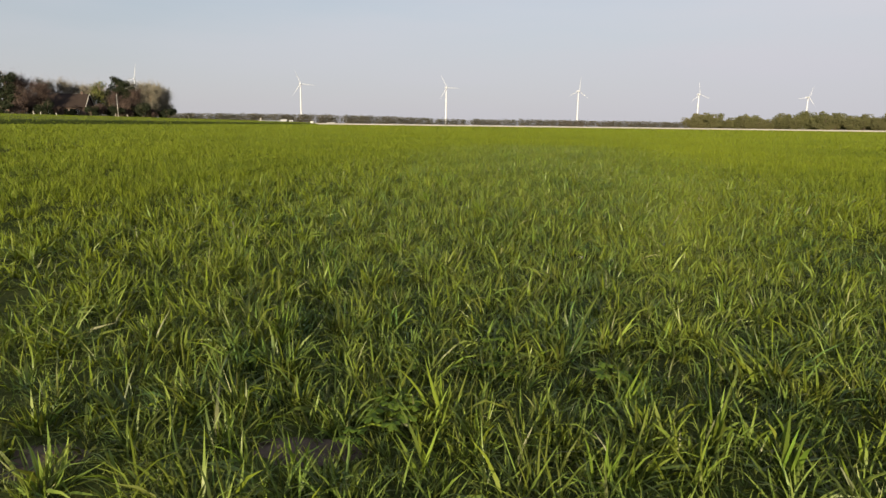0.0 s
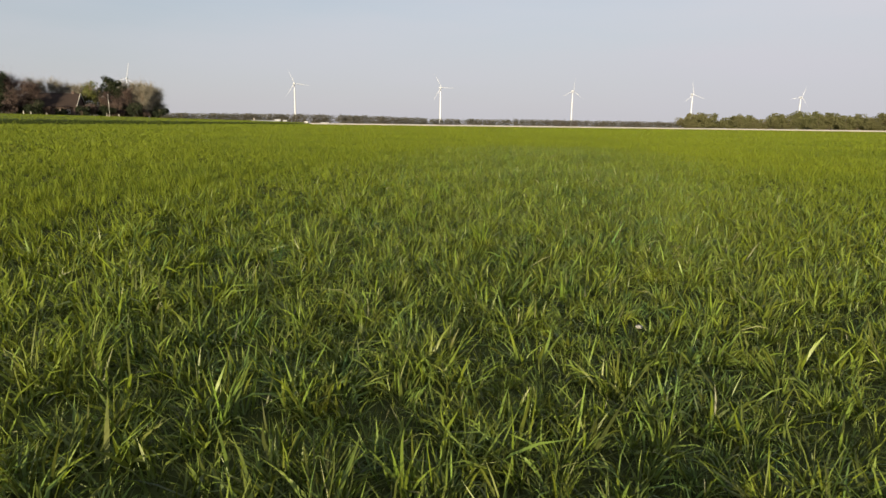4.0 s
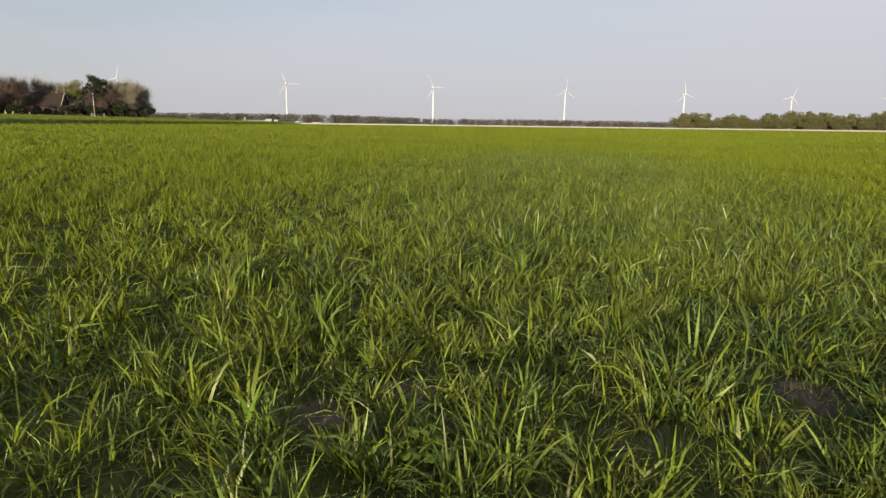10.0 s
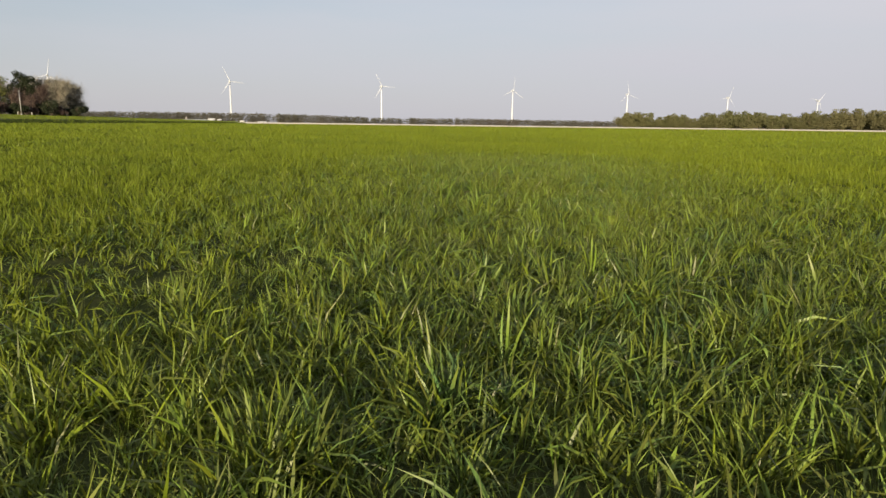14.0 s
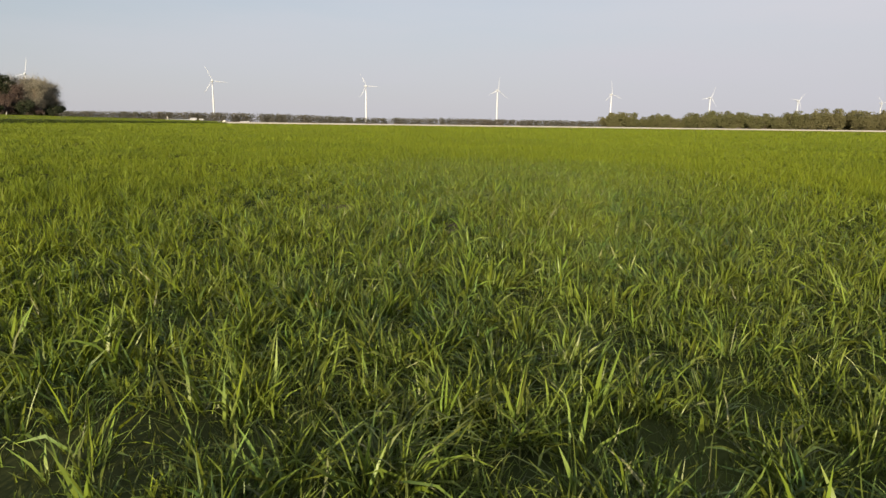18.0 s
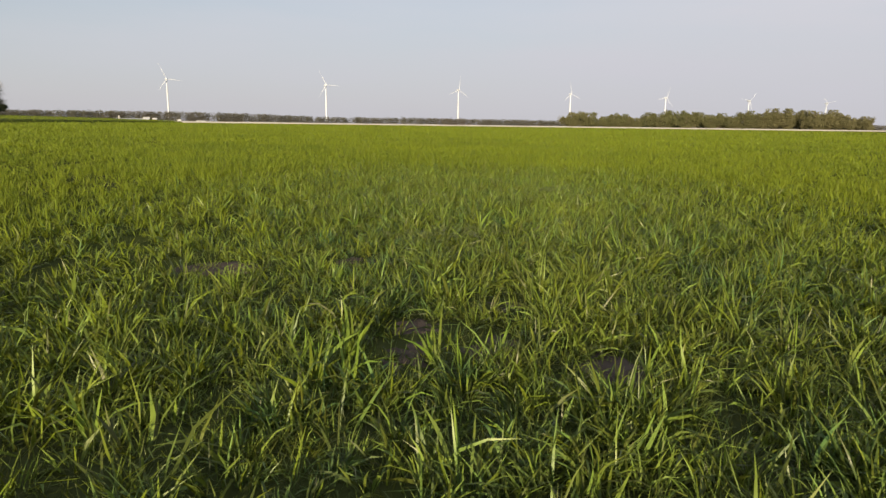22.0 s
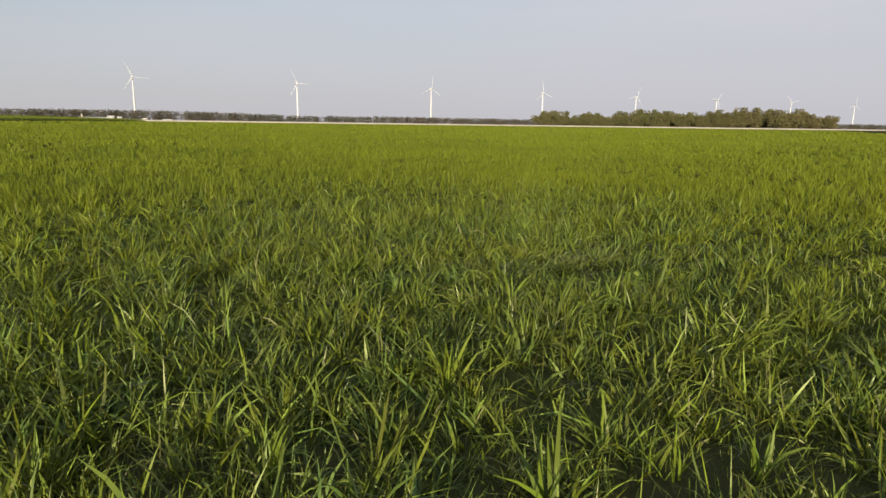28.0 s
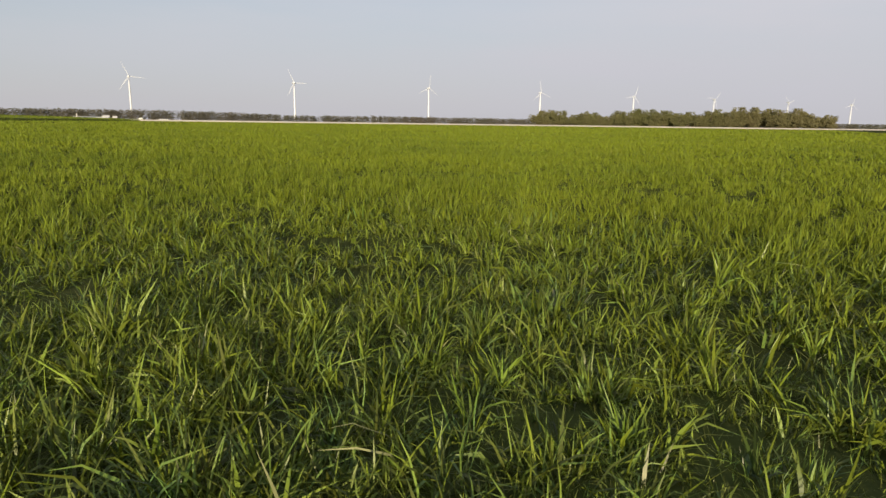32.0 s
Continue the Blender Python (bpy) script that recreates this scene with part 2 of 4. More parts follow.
def triangles(name, verts, tris, material):
    """One mesh out of arrays: verts (n, 3) and triangles (m, 3)."""
    me = bpy.data.meshes.new(name)
    me.vertices.add(len(verts))
    me.vertices.foreach_set("co", np.ascontiguousarray(verts, dtype=np.float32).ravel())
    me.loops.add(len(tris) * 3)
    me.loops.foreach_set("vertex_index", np.ascontiguousarray(tris, dtype=np.int32).ravel())
    me.polygons.add(len(tris))
    me.polygons.foreach_set("loop_start", np.arange(0, len(tris) * 3, 3, dtype=np.int32))
    me.materials.append(material)
    me.update(calc_edges=True)
    return me


def box(bm, x0, y0, z0, x1, y1, z1, bevel=0.0):
    m = Matrix.Translation(((x0 + x1) / 2, (y0 + y1) / 2, (z0 + z1) / 2)) @ Matrix.Diagonal((x1 - x0, y1 - y0, z1 - z0, 1))
    made = bmesh.ops.create_cube(bm, size=1, matrix=m)
    if bevel:
        edges = list({e for v in made["verts"] for e in v.link_edges})
        bmesh.ops.bevel(bm, geom=edges, offset=bevel, segments=1, affect="EDGES")
    return bm


def ring_tube(points, radii, sides):
    """Verts and faces of a tapered tube along points."""
    verts, faces = [], []
    for i, (p, r) in enumerate(zip(points, radii)):
        d = (Vector(points[min(i + 1, len(points) - 1)]) - Vector(points[max(i - 1, 0)])).normalized()
        a = d.orthogonal().normalized()
        b = d.cross(a)
        for k in range(sides):
            w = 2 * math.pi * k / sides
            verts.append(Vector(p) + (a * math.cos(w) + b * math.sin(w)) * r)
    for i in range(len(points) - 1):
        for k in range(sides):
            faces.append((i * sides + k, i * sides + (k + 1) % sides, (i + 1) * sides + (k + 1) % sides, (i + 1) * sides + k))
    faces.append(tuple(range(sides - 1, -1, -1)))
    faces.append(tuple((len(points) - 1) * sides + k for k in range(sides)))
    return verts, faces


# ---- ground: one sheet from the field out to the horizon ----
def ground_height(x, y):
    """Flat field, a ditch along its west side and a low rise behind it."""
    edge = -50.0 - 0.03 * y
    d = edge - x
    ditch = np.interp(d, [0, 1.6, 3.4, 5.2, 7.6, 30, 80, 300, 900], [0, -0.6, -0.65, -0.1, 0.7, 1.35, 2.3, 2.4, 0.0])
    fade = np.clip((520 - y) / 160, 0, 1)
    return ditch * fade


def spaced(stops):
    out = []
    for a, b, n in stops:
        out += list(np.linspace(a, b, n, endpoint=False))
    return np.array(out + [stops[-1][1]])


gx = spaced([(-4200, -900, 6), (-900, -160, 10), (-160, -66, 12), (-66, -48, 60), (-48, -8, 9), (-8, 12, 70), (12, 60, 8), (60, 900, 8), (900, 4200, 6)])
gy = spaced([(-4200, -300, 6), (-300, -4, 6), (-4, 28, 110), (28, 120, 12), (120, 560, 22), (560, 4600, 10)])
GX, GY = np.meshgrid(gx, gy)
GZ = ground_height(GX, GY)
near = np.clip(1 - np.maximum(np.abs(GX - 2) / 10, np.abs(GY - 12) / 17), 0, 1) ** 0.3
GZ = GZ + near * (0.012 * np.sin(GX * 2.1 + 0.6 * GY) * np.cos(GY * 1.7) + 0.008 * np.sin(GX * 5.3) * np.sin(GY * 4.7 + 1))
nx, ny = len(gx), len(gy)
gi = np.arange(nx * ny).reshape(ny, nx)
q = np.stack([gi[:-1, :-1], gi[:-1, 1:], gi[1:, 1:], gi[1:, :-1]], -1).reshape(-1, 4)
ground_me = mesh_from("ground", np.stack([GX, GY, GZ], -1).reshape(-1, 3), q, M_FIELD, True)
cx = (GX[:-1, :-1] + GX[1:, 1:]).ravel() / 2
cy = (GY[:-1, :-1] + GY[1:, 1:]).ravel() / 2
ground_me.materials.append(M_BANK)
ground_me.materials.append(M_DITCH)
west = -50.0 - 0.03 * cy - cx
ground_me.materials.append(M_TURF)
aside = (np.abs(cx) > 0.95 * (cy + 1.5) + 0.8) | (cy < 0.3)
ground_me.polygons.foreach_set("material_index", np.where(west > 7.2, 1, np.where(west > 0.4, 2, np.where(aside, 3, 0))).astype(np.int32))
ground = tagged(new("ground", ground_me), "flat green field sheet with a ditch along one side", "ground", kind="structure")


# ---- far side: road embankment, woods, wind turbines ----
def embankment():
    """A long low pale road bank across the far edge of the field."""
    line = [(-74, 335), (0, 322), (120, 322), (260, 330), (420, 345), (700, 380), (1100, 430)]
    prof = [(-2.6, -0.05), (-0.5, 0.55), (0.2, 0.68), (4.2, 0.7), (4.6, 0.55), (7.5, -0.05)]
    verts, faces = [], []
    for i, (x, y) in enumerate(line):
        for dy, z in prof:
            verts.append((x, y + dy, z))
    k = len(prof)
    for i in range(len(line) - 1):
        for j in range(k - 1):
            faces.append((i * k + j, (i + 1) * k + j, (i + 1) * k + j + 1, i * k + j + 1))
    ob = new("road", mesh_from("road", verts, faces, M_ROAD))
    tagged(ob, "pale concrete road on a low bank beyond the field", "road", kind="structure")


embankment()

HUB = 86.0


def turbine_parts(hub=HUB, blade_len=33.0):
    thing = new("wind_turbine")
    zs = [0, 2, hub * 0.25, hub * 0.5, hub * 0.75, hub - 1.6]
    rs = [2.1, 2.05, 1.8, 1.6, 1.35, 1.1]
    v, f = ring_tube([(0, 0, z) for z in zs], rs, 20)
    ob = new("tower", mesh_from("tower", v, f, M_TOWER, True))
    ob.parent = thing
    bm = bmesh.new()
    box(bm, -1.9, -3.2, hub - 1.8, 1.9, 7.0, hub + 1.9, 0.7)
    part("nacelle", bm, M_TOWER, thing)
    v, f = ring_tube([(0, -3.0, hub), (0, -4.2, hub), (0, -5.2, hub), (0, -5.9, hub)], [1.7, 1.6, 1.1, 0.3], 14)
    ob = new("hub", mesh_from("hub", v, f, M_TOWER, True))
    ob.parent = thing
    # blade: twisted tapering aerofoil
    st = [(0.8, 0.7, 0.7, 0), (3.0, 0.72, 0.65, 8), (7.0, 1.15, 0.42, 14), (14, 0.85, 0.28, 9), (22, 0.58, 0.18, 4), (29, 0.36, 0.1, 1), (blade_len, 0.1, 0.04, 0)]
    v, f = [], []
    for r, c, th, tw in st:
        for k in range(10):
            a = 2 * math.pi * k / 10
            px, py = 0.54 * (c * math.cos(a) + 0.25 * c), 0.8 * th * math.sin(a)
            t = radians(tw)
            v.append((px * math.cos(t) - py * math.sin(t), px * math.sin(t) + py * math.cos(t), r))
    for i in range(len(st) - 1):
        for k in range(10):
            f.append((i * 10 + k, i * 10 + (k + 1) % 10, (i + 1) * 10 + (k + 1) % 10, (i + 1) * 10 + k))
    f.append(tuple(range((len(st) - 1) * 10, len(st) * 10)))
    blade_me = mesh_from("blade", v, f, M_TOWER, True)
    for k in range(3):
        ob = new("blade", blade_me)
        ob.parent = thing
        ob.matrix_basis = Matrix.Translation((0, -4.4, hub)) @ Matrix.Rotation(radians(120 * k), 4, "Y")
    return thing


def turn_rotor(thing, degrees):
    k = 0
    for o in thing.children:
        if o.name.startswith("blade"):
            o.matrix_basis = Matrix.Translation((0, -4.4, HUB)) @ Matrix.Rotation(radians(degrees + 120 * k), 4, "Y")
            k += 1


# the row of turbines: evenly spaced, drawing away towards the east
first = turbine_parts()
tagged(first, "white three-bladed wind turbine on a tall tapered tower", "wind turbine", "row of wind turbines")
DEPTHS = (1310, 1400, 1470, 1540, 1610, 1685, 1755, 1805, 1865)
for n_t, rotor in enumerate((10, -25, -28, 5, -10, 20, 40, 75, 10)):
    m_t = pose(-635 + 321.0 * n_t, DEPTHS[n_t], -1.0, 0, 0, 24 - 3 * n_t)
    tb = first if n_t == 0 else copy_thing(first, m_t)
    if n_t == 0:
        first.matrix_basis = m_t
    turn_rotor(tb, rotor)


def leaf_cloud(rng, centres, radii, count, size, squash=0.8, up=0.3):
    """count small leaf triangles spread through lumps; returns verts and triangles."""
    centres, radii = np.asarray(centres, float), np.asarray(radii, float)
    pick = rng.choice(len(centres), count, p=radii ** 2 / (radii ** 2).sum())
    d = rng.normal(size=(count, 3))
    d /= np.linalg.norm(d, axis=1)[:, None]
    r = radii[pick] * rng.uniform(0.45, 1.08, count) ** 0.6
    c = centres[pick] + d * r[:, None] * np.array([1, 1, squash])
    s = size * rng.uniform(0.5, 1.4, count)[:, None, None]
    tri = rng.normal(size=(count, 3, 3))
    tri -= tri.mean(axis=1, keepdims=True)
    tri /= np.linalg.norm(tri, axis=2).mean(axis=1)[:, None, None] + 1e-6
    v = c[:, None, :] + tri * s * np.array([1, 1, 0.8])
    return v.reshape(-1, 3), np.arange(count * 3).reshape(-1, 3)


def far_woods(name, line, depth, height, per_m, label, seed, leaf=1.1, material=None, low=0.62):
    """A long wood: crowns of uneven height along a line, all in one mesh."""
    rng = np.random.default_rng(seed)
    line = np.asarray(line, float)
    seg = np.linalg.norm(np.diff(line[:, :2], axis=0), axis=1)
    total = seg.sum()
    n = int(total * per_m)
    s = np.sort(rng.uniform(0, total, n))
    acc = np.concatenate([[0], np.cumsum(seg)])
    x = np.interp(s, acc, line[:, 0])
    y = np.interp(s, acc, line[:, 1]) + rng.uniform(0, depth, n)
    hh = np.interp(s, acc, line[:, 2]) * rng.uniform(low, 1.02, n) * height
    cs, rs = [], []
    for i in range(n):
        r = hh[i] * rng.uniform(0.28, 0.36)
        for k in range(3):
            z = hh[i] * (0.16 + 0.27 * k)
            cs.append((x[i] + rng.normal() * r * 0.5, y[i] + rng.normal() * r * 0.3, z))
            rs.append(r * rng.uniform(0.8, 1.1))
    count = int(len(cs) * 21)
    v, t = leaf_cloud(rng, cs, rs, count, leaf)
    v[:, 2] = np.maximum(v[:, 2], -0.3)
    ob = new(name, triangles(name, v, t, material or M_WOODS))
    tagged(ob, label, "woods", kind="stuff")
    return ob


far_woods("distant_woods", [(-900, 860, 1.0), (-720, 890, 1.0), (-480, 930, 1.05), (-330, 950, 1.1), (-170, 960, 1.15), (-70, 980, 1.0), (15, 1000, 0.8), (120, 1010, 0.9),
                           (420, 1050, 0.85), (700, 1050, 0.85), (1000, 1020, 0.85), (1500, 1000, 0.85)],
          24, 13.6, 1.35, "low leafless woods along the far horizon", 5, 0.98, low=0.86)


# ---- trees ----
def spot(az, far):
    return far * math.sin(radians(az * 1.014)), far * math.cos(radians(az * 1.014))


def tree(name, label, height, width, leaf_mat, seed, leaves=2200, leaf=0.34, bare=False, trunk_share=0.25, shape=1.0, group="", category="tree"):
    """A tapered trunk with limbs, and a crown of many small leaves or bare twigs."""
    rng = np.random.default_rng(seed)
    thing = new(name)
    tagged(thing, label, category, group)
    r0 = height * 0.022
    pts = [Vector((0, 0, -0.3))]
    for k in range(1, 6):
        pts.append(Vector((rng.normal() * 0.02 * height * k / 5, rng.normal() * 0.02 * height * k / 5, height * 0.92 * k / 5)))
    V, F_ = ring_tube(pts, [r0 * (1 - 0.17 * k) for k in range(6)], 8)
    V, F_ = list(V), list(F_)
    tips = []
    for k in range(26 if bare else 9):
        f = rng.uniform(trunk_share, 0.85)
        base = pts[0].lerp(pts[-1], f)
        a = rng.uniform(0, 2 * math.pi)
        span = math.sin(math.pi * min(1, 0.18 + 0.8 * (f - trunk_share) / (1 - trunk_share))) ** 0.6
        out = 0.42 * width * span * rng.uniform(0.7, 1.05)
        tip = base + Vector((math.cos(a) * out, math.sin(a) * out, height * rng.uniform(0.06, 0.2)))
        tip.z = min(tip.z, height * 0.98)
        mid = base.lerp(tip, 0.5) + Vector((0, 0, -0.02 * height))
        v, f2 = ring_tube([base, mid, tip], [r0 * 0.38, r0 * 0.24, r0 * 0.08], 5)
        o = len(V)
        V += list(v)
        F_ += [tuple(i + o for i in q_) for q_ in f2]
        tips.append((base, mid, tip))
    ob = new("trunk", mesh_from("trunk", V, F_, M_BARK, True))
    ob.parent = thing
    if bare:
        n = leaves
        pick = rng.integers(0, len(tips), n)
        t = rng.uniform(0.25, 1.0, n)
        bs = np.array([[*x[0], *x[1], *x[2]] for x in tips])[pick]
        p = np.where(t[:, None] < 0.5, bs[:, 0:3] + (bs[:, 3:6] - bs[:, 0:3]) * (2 * t[:, None]), bs[:, 3:6] + (bs[:, 6:9] - bs[:, 3:6]) * (2 * t[:, None] - 1))
        d = rng.normal(size=(n, 3)) + np.array([0, 0, 0.7])
        d[:, :2] += 0.7 * (p[:, :2]) / (np.linalg.norm(p[:, :2], axis=1)[:, None] + 0.3)
        d /= np.linalg.norm(d, axis=1)[:, None]
        ln = rng.uniform(0.07, 0.2, n)[:, None] * height
        side = np.cross(d, rng.normal(size=(n, 3)))
        side *= (rng.uniform(0.02, 0.05, n) / (np.linalg.norm(side, axis=1) + 1e-6))[:, None]
        v = np.stack([p - side, p + side, p + d * ln], 1).reshape(-1, 3)
        v[:, 2] = np.clip(v[:, 2], 0, height * 1.03)
        tr = np.arange(n * 3).reshape(-1, 3)
        # side shoots
        p2 = p + d * ln * rng.uniform(0.3, 0.9, n)[:, None]
        d2 = d + rng.normal(size=(n, 3)) * 0.8
        v2 = np.stack([p2 - side * 0.6, p2 + side * 0.6, p2 + d2 * ln * 0.55], 1).reshape(-1, 3)
        v, tr = np.concatenate([v, v2]), np.arange(n * 6).reshape(-1, 3)
        ob = new("crown", triangles("crown", v, tr, leaf_mat))
    else:
        cs, rs = [], []
        for base, mid, tip in tips:
            cs += [tuple(tip), tuple(mid.lerp(tip, 0.5))]
            rs += [width * rng.uniform(0.12, 0.2), width * rng.uniform(0.12, 0.18)]
        for k in range(15):
            f = rng.uniform(trunk_share + 0.08, 0.93)
            w = width * 0.5 * (1 - abs(2 * (f - trunk_share) / (1 - trunk_share) - 0.9 * shape) ** 2 * 0.55)
            cs.append((rng.normal() * w * 0.4, rng.normal() * w * 0.4, height * f))
            rs.append(w * rng.uniform(0.34, 0.55))
        v, tr = leaf_cloud(rng, cs, rs, leaves, leaf)
        v[:, 2] = np.clip(v[:, 2], 0.0, height * 1.04)
        ob = new("crown", triangles("crown", v, tr, leaf_mat))
    ob.parent = thing
    return thing


def conifer(name, label, height, width, seed, leaf_mat):
    rng = np.random.default_rng(seed)
    thing = tagged(new(name), label, "tree", "trees round the farm")
    v, f = ring_tube([(0, 0, -0.3), (0.1, 0, height * 0.5), (0, 0.1, height * 0.97)], [height * 0.02, height * 0.013, 0.03], 8)
    ob = new("trunk", mesh_from("trunk", v, f, M_BARK, True))
    ob.parent = thing
    cs, rs = [], []
    for k in range(46):
        f = rng.uniform(0.1, 0.97)
        w = width * 0.5 * (1 - f) ** 0.55
        a = rng.uniform(0, 2 * math.pi)
        cs.append((math.cos(a) * w * 0.6, math.sin(a) * w * 0.6, f * height))
        rs.append(max(0.5, w * rng.uniform(0.3, 0.5)))
    v, t = leaf_cloud(rng, cs, rs, 2600, 0.32, 0.6)
    v[:, 2] = np.clip(v[:, 2], 0.2, height * 1.02)
    ob = new("crown", triangles("crown", v, t, leaf_mat))
    ob.parent = thing
    return thing


def shrub(name, label, height, width, leaf_mat, seed, group):
    """A dense bush with stems from the ground."""
    rng = np.random.default_rng(seed)
    thing = tagged(new(name), label, "shrub", group)
    V, F_ = [], []
    for k in range(7):
        a, r = rng.uniform(0, 6.28), width * rng.uniform(0.15, 0.4)
        v, f = ring_tube([(0.1 * k - 0.3, 0, -0.2), (math.cos(a) * r * 0.5, math.sin(a) * r * 0.4, height * 0.4), (math.cos(a) * r, math.sin(a) * r, height * 0.85)], [0.09, 0.06, 0.02], 5)
        o = len(V)
        V += list(v)
        F_ += [tuple(i + o for i in q_) for q_ in f]
    ob = new("stem", mesh_from("stem", V, F_, M_BARK, True))
    ob.parent = thing
    cs = [(rng.uniform(-0.4, 0.4) * width, rng.uniform(-0.3, 0.3) * width, height * rng.uniform(0.15, 0.78)) for _ in range(16)]
    rs = [height * rng.uniform(0.16, 0.3) for _ in range(16)]
    v, t = leaf_cloud(rng, cs, rs, 2600, 0.26)
    v[:, 2] = np.clip(v[:, 2], 0.0, height * 1.05)
    ob = new("foliage", triangles("foliage", v, t, leaf_mat))
    ob.parent = thing
    return thing


FARM = 330.0


def farm_base(x, y):
    return float(ground_height(np.array(x), np.array(y)))


def stand(thing, az, far=FARM, turn=0.0, scale=1.04):
    x, y = spot(az, far)
    thing.matrix_basis = pose(x, y, farm_base(x, y), 0, 0, turn) @ Matrix.Scale(scale, 4)


# trees round the farm: bearing, range, height, width, kind
BARE_L, RED_L = "tall bare tree with fine pale twigs by the farm", "bare tree with reddish-brown twigs by the farm"
for k, (az, far, h, w, kind) in enumerate([
        (-35.6, 325, 20, 15, "dark"), (-34.6, 335, 20.5, 13, "dark"), (-34.0, 322, 18.6, 11, "dark"), (-33.2, 330, 18.5, 11, "red"), (-32.4, 322, 15.0, 9, "red"),
        (-31.6, 345, 17.5, 10, "bare"), (-31.9, 315, 13.0, 8, "red"), (-30.3, 352, 15.5, 9, "bare"), (-29.2, 352, 14.5, 8, "bare"),
        (-28.6, 345, 15.0, 8, "bare"), (-28.1, 325, 15.2, 9.5, "willow"), (-27.4, 322, 12.6, 4.6, "cone"), (-26.7, 330, 17.6, 8.5, "pine"), (-26.2, 326, 16.6, 7, "pine"),
        (-25.6, 340, 16.0, 10, "bare"), (-25.5, 318, 12.5, 6, "red"), (-24.6, 335, 16.0, 10, "bare"), (-30.8, 340, 16.5, 10, "bare"), (-29.7, 345, 16.0, 9, "bare"), (-28.9, 335, 14.0, 8, "bare"), (-27.5, 345, 15.5, 8, "bare"),
        (-25.0, 330, 16.6, 9, "bare"), (-24.2, 340, 16.4, 9, "bare"), (-26.2, 345, 16.0, 9, "bare"), (-23.6, 336, 14.6, 8, "bare"), (-27.0, 316, 10.5, 6, "red"), (-33.7, 326, 17.5, 9, "red"), (-24.5, 318, 14.0, 9, "bare"),
        (-23.9, 330, 15.2, 9, "bare"), (-23.3, 328, 13.0, 7, "bare"), (-32.9, 312, 11.5, 8, "red"), (-26.0, 312, 9.0, 6, "red")]):
    if kind == "bare":
        tr_ = tree("bare_tree", BARE_L, h, w, M_TWIG, 100 + k, 3400, bare=True, trunk_share=0.16, group="trees round the farm")
    elif kind == "red":
        tr_ = tree("bare_tree", RED_L, h, w, M_TWIG_RED, 100 + k, 3800, bare=True, trunk_share=0.08, group="trees round the farm")
    elif kind == "willow":
        tr_ = tree("willow_tree", "willow with young yellow-green leaves by the farm", h, w, M_LEAF_WILLOW, 100 + k, 2600, 0.34, trunk_share=0.12, group="trees round the farm")
    elif kind == "cone":
        tr_ = conifer("conifer", "small dark conical evergreen by the farm", h, w, 100 + k, M_LEAF_DARK)
    elif kind == "pine":
        tr_ = tree("pine_tree", "tall dark green pine with a dense crown", h, w, M_LEAF_DARK, 100 + k, 5200, 0.36, trunk_share=0.1, shape=1.15, group="trees round the farm")
    else:
        tr_ = tree("evergreen_tree", "large dark ivy-green tree by the farm", h, w, M_LEAF_DARK, 100 + k, 6500, 0.4, trunk_share=0.04, group="trees round the farm")
    stand(tr_, az, far, 37.0 * k)

for k, az in enumerate((-34.3, -33.3, -32.5, -31.7, -31.0, -30.2, -28.7, -28.1, -27.5, -26.9, -26.2, -25.6, -25.0, -24.4, -23.8, -23.25)):
    dark = k % 3 != 1
    sh = shrub("shrub", "dense dark brown-green shrub at the edge of the farm" if dark else "leafless reddish shrub at the edge of the farm",
               (4.6, 6.2, 5.2, 6.8, 4.2, 3.4, 4.2, 5.6, 4.8)[k % 9], 6.2, M_LEAF_DARK if dark else M_TWIG_RED, 300 + k, "shrubs along the farm")
    stand(sh, az, 306 + 3 * (k % 3), 23.0 * k)


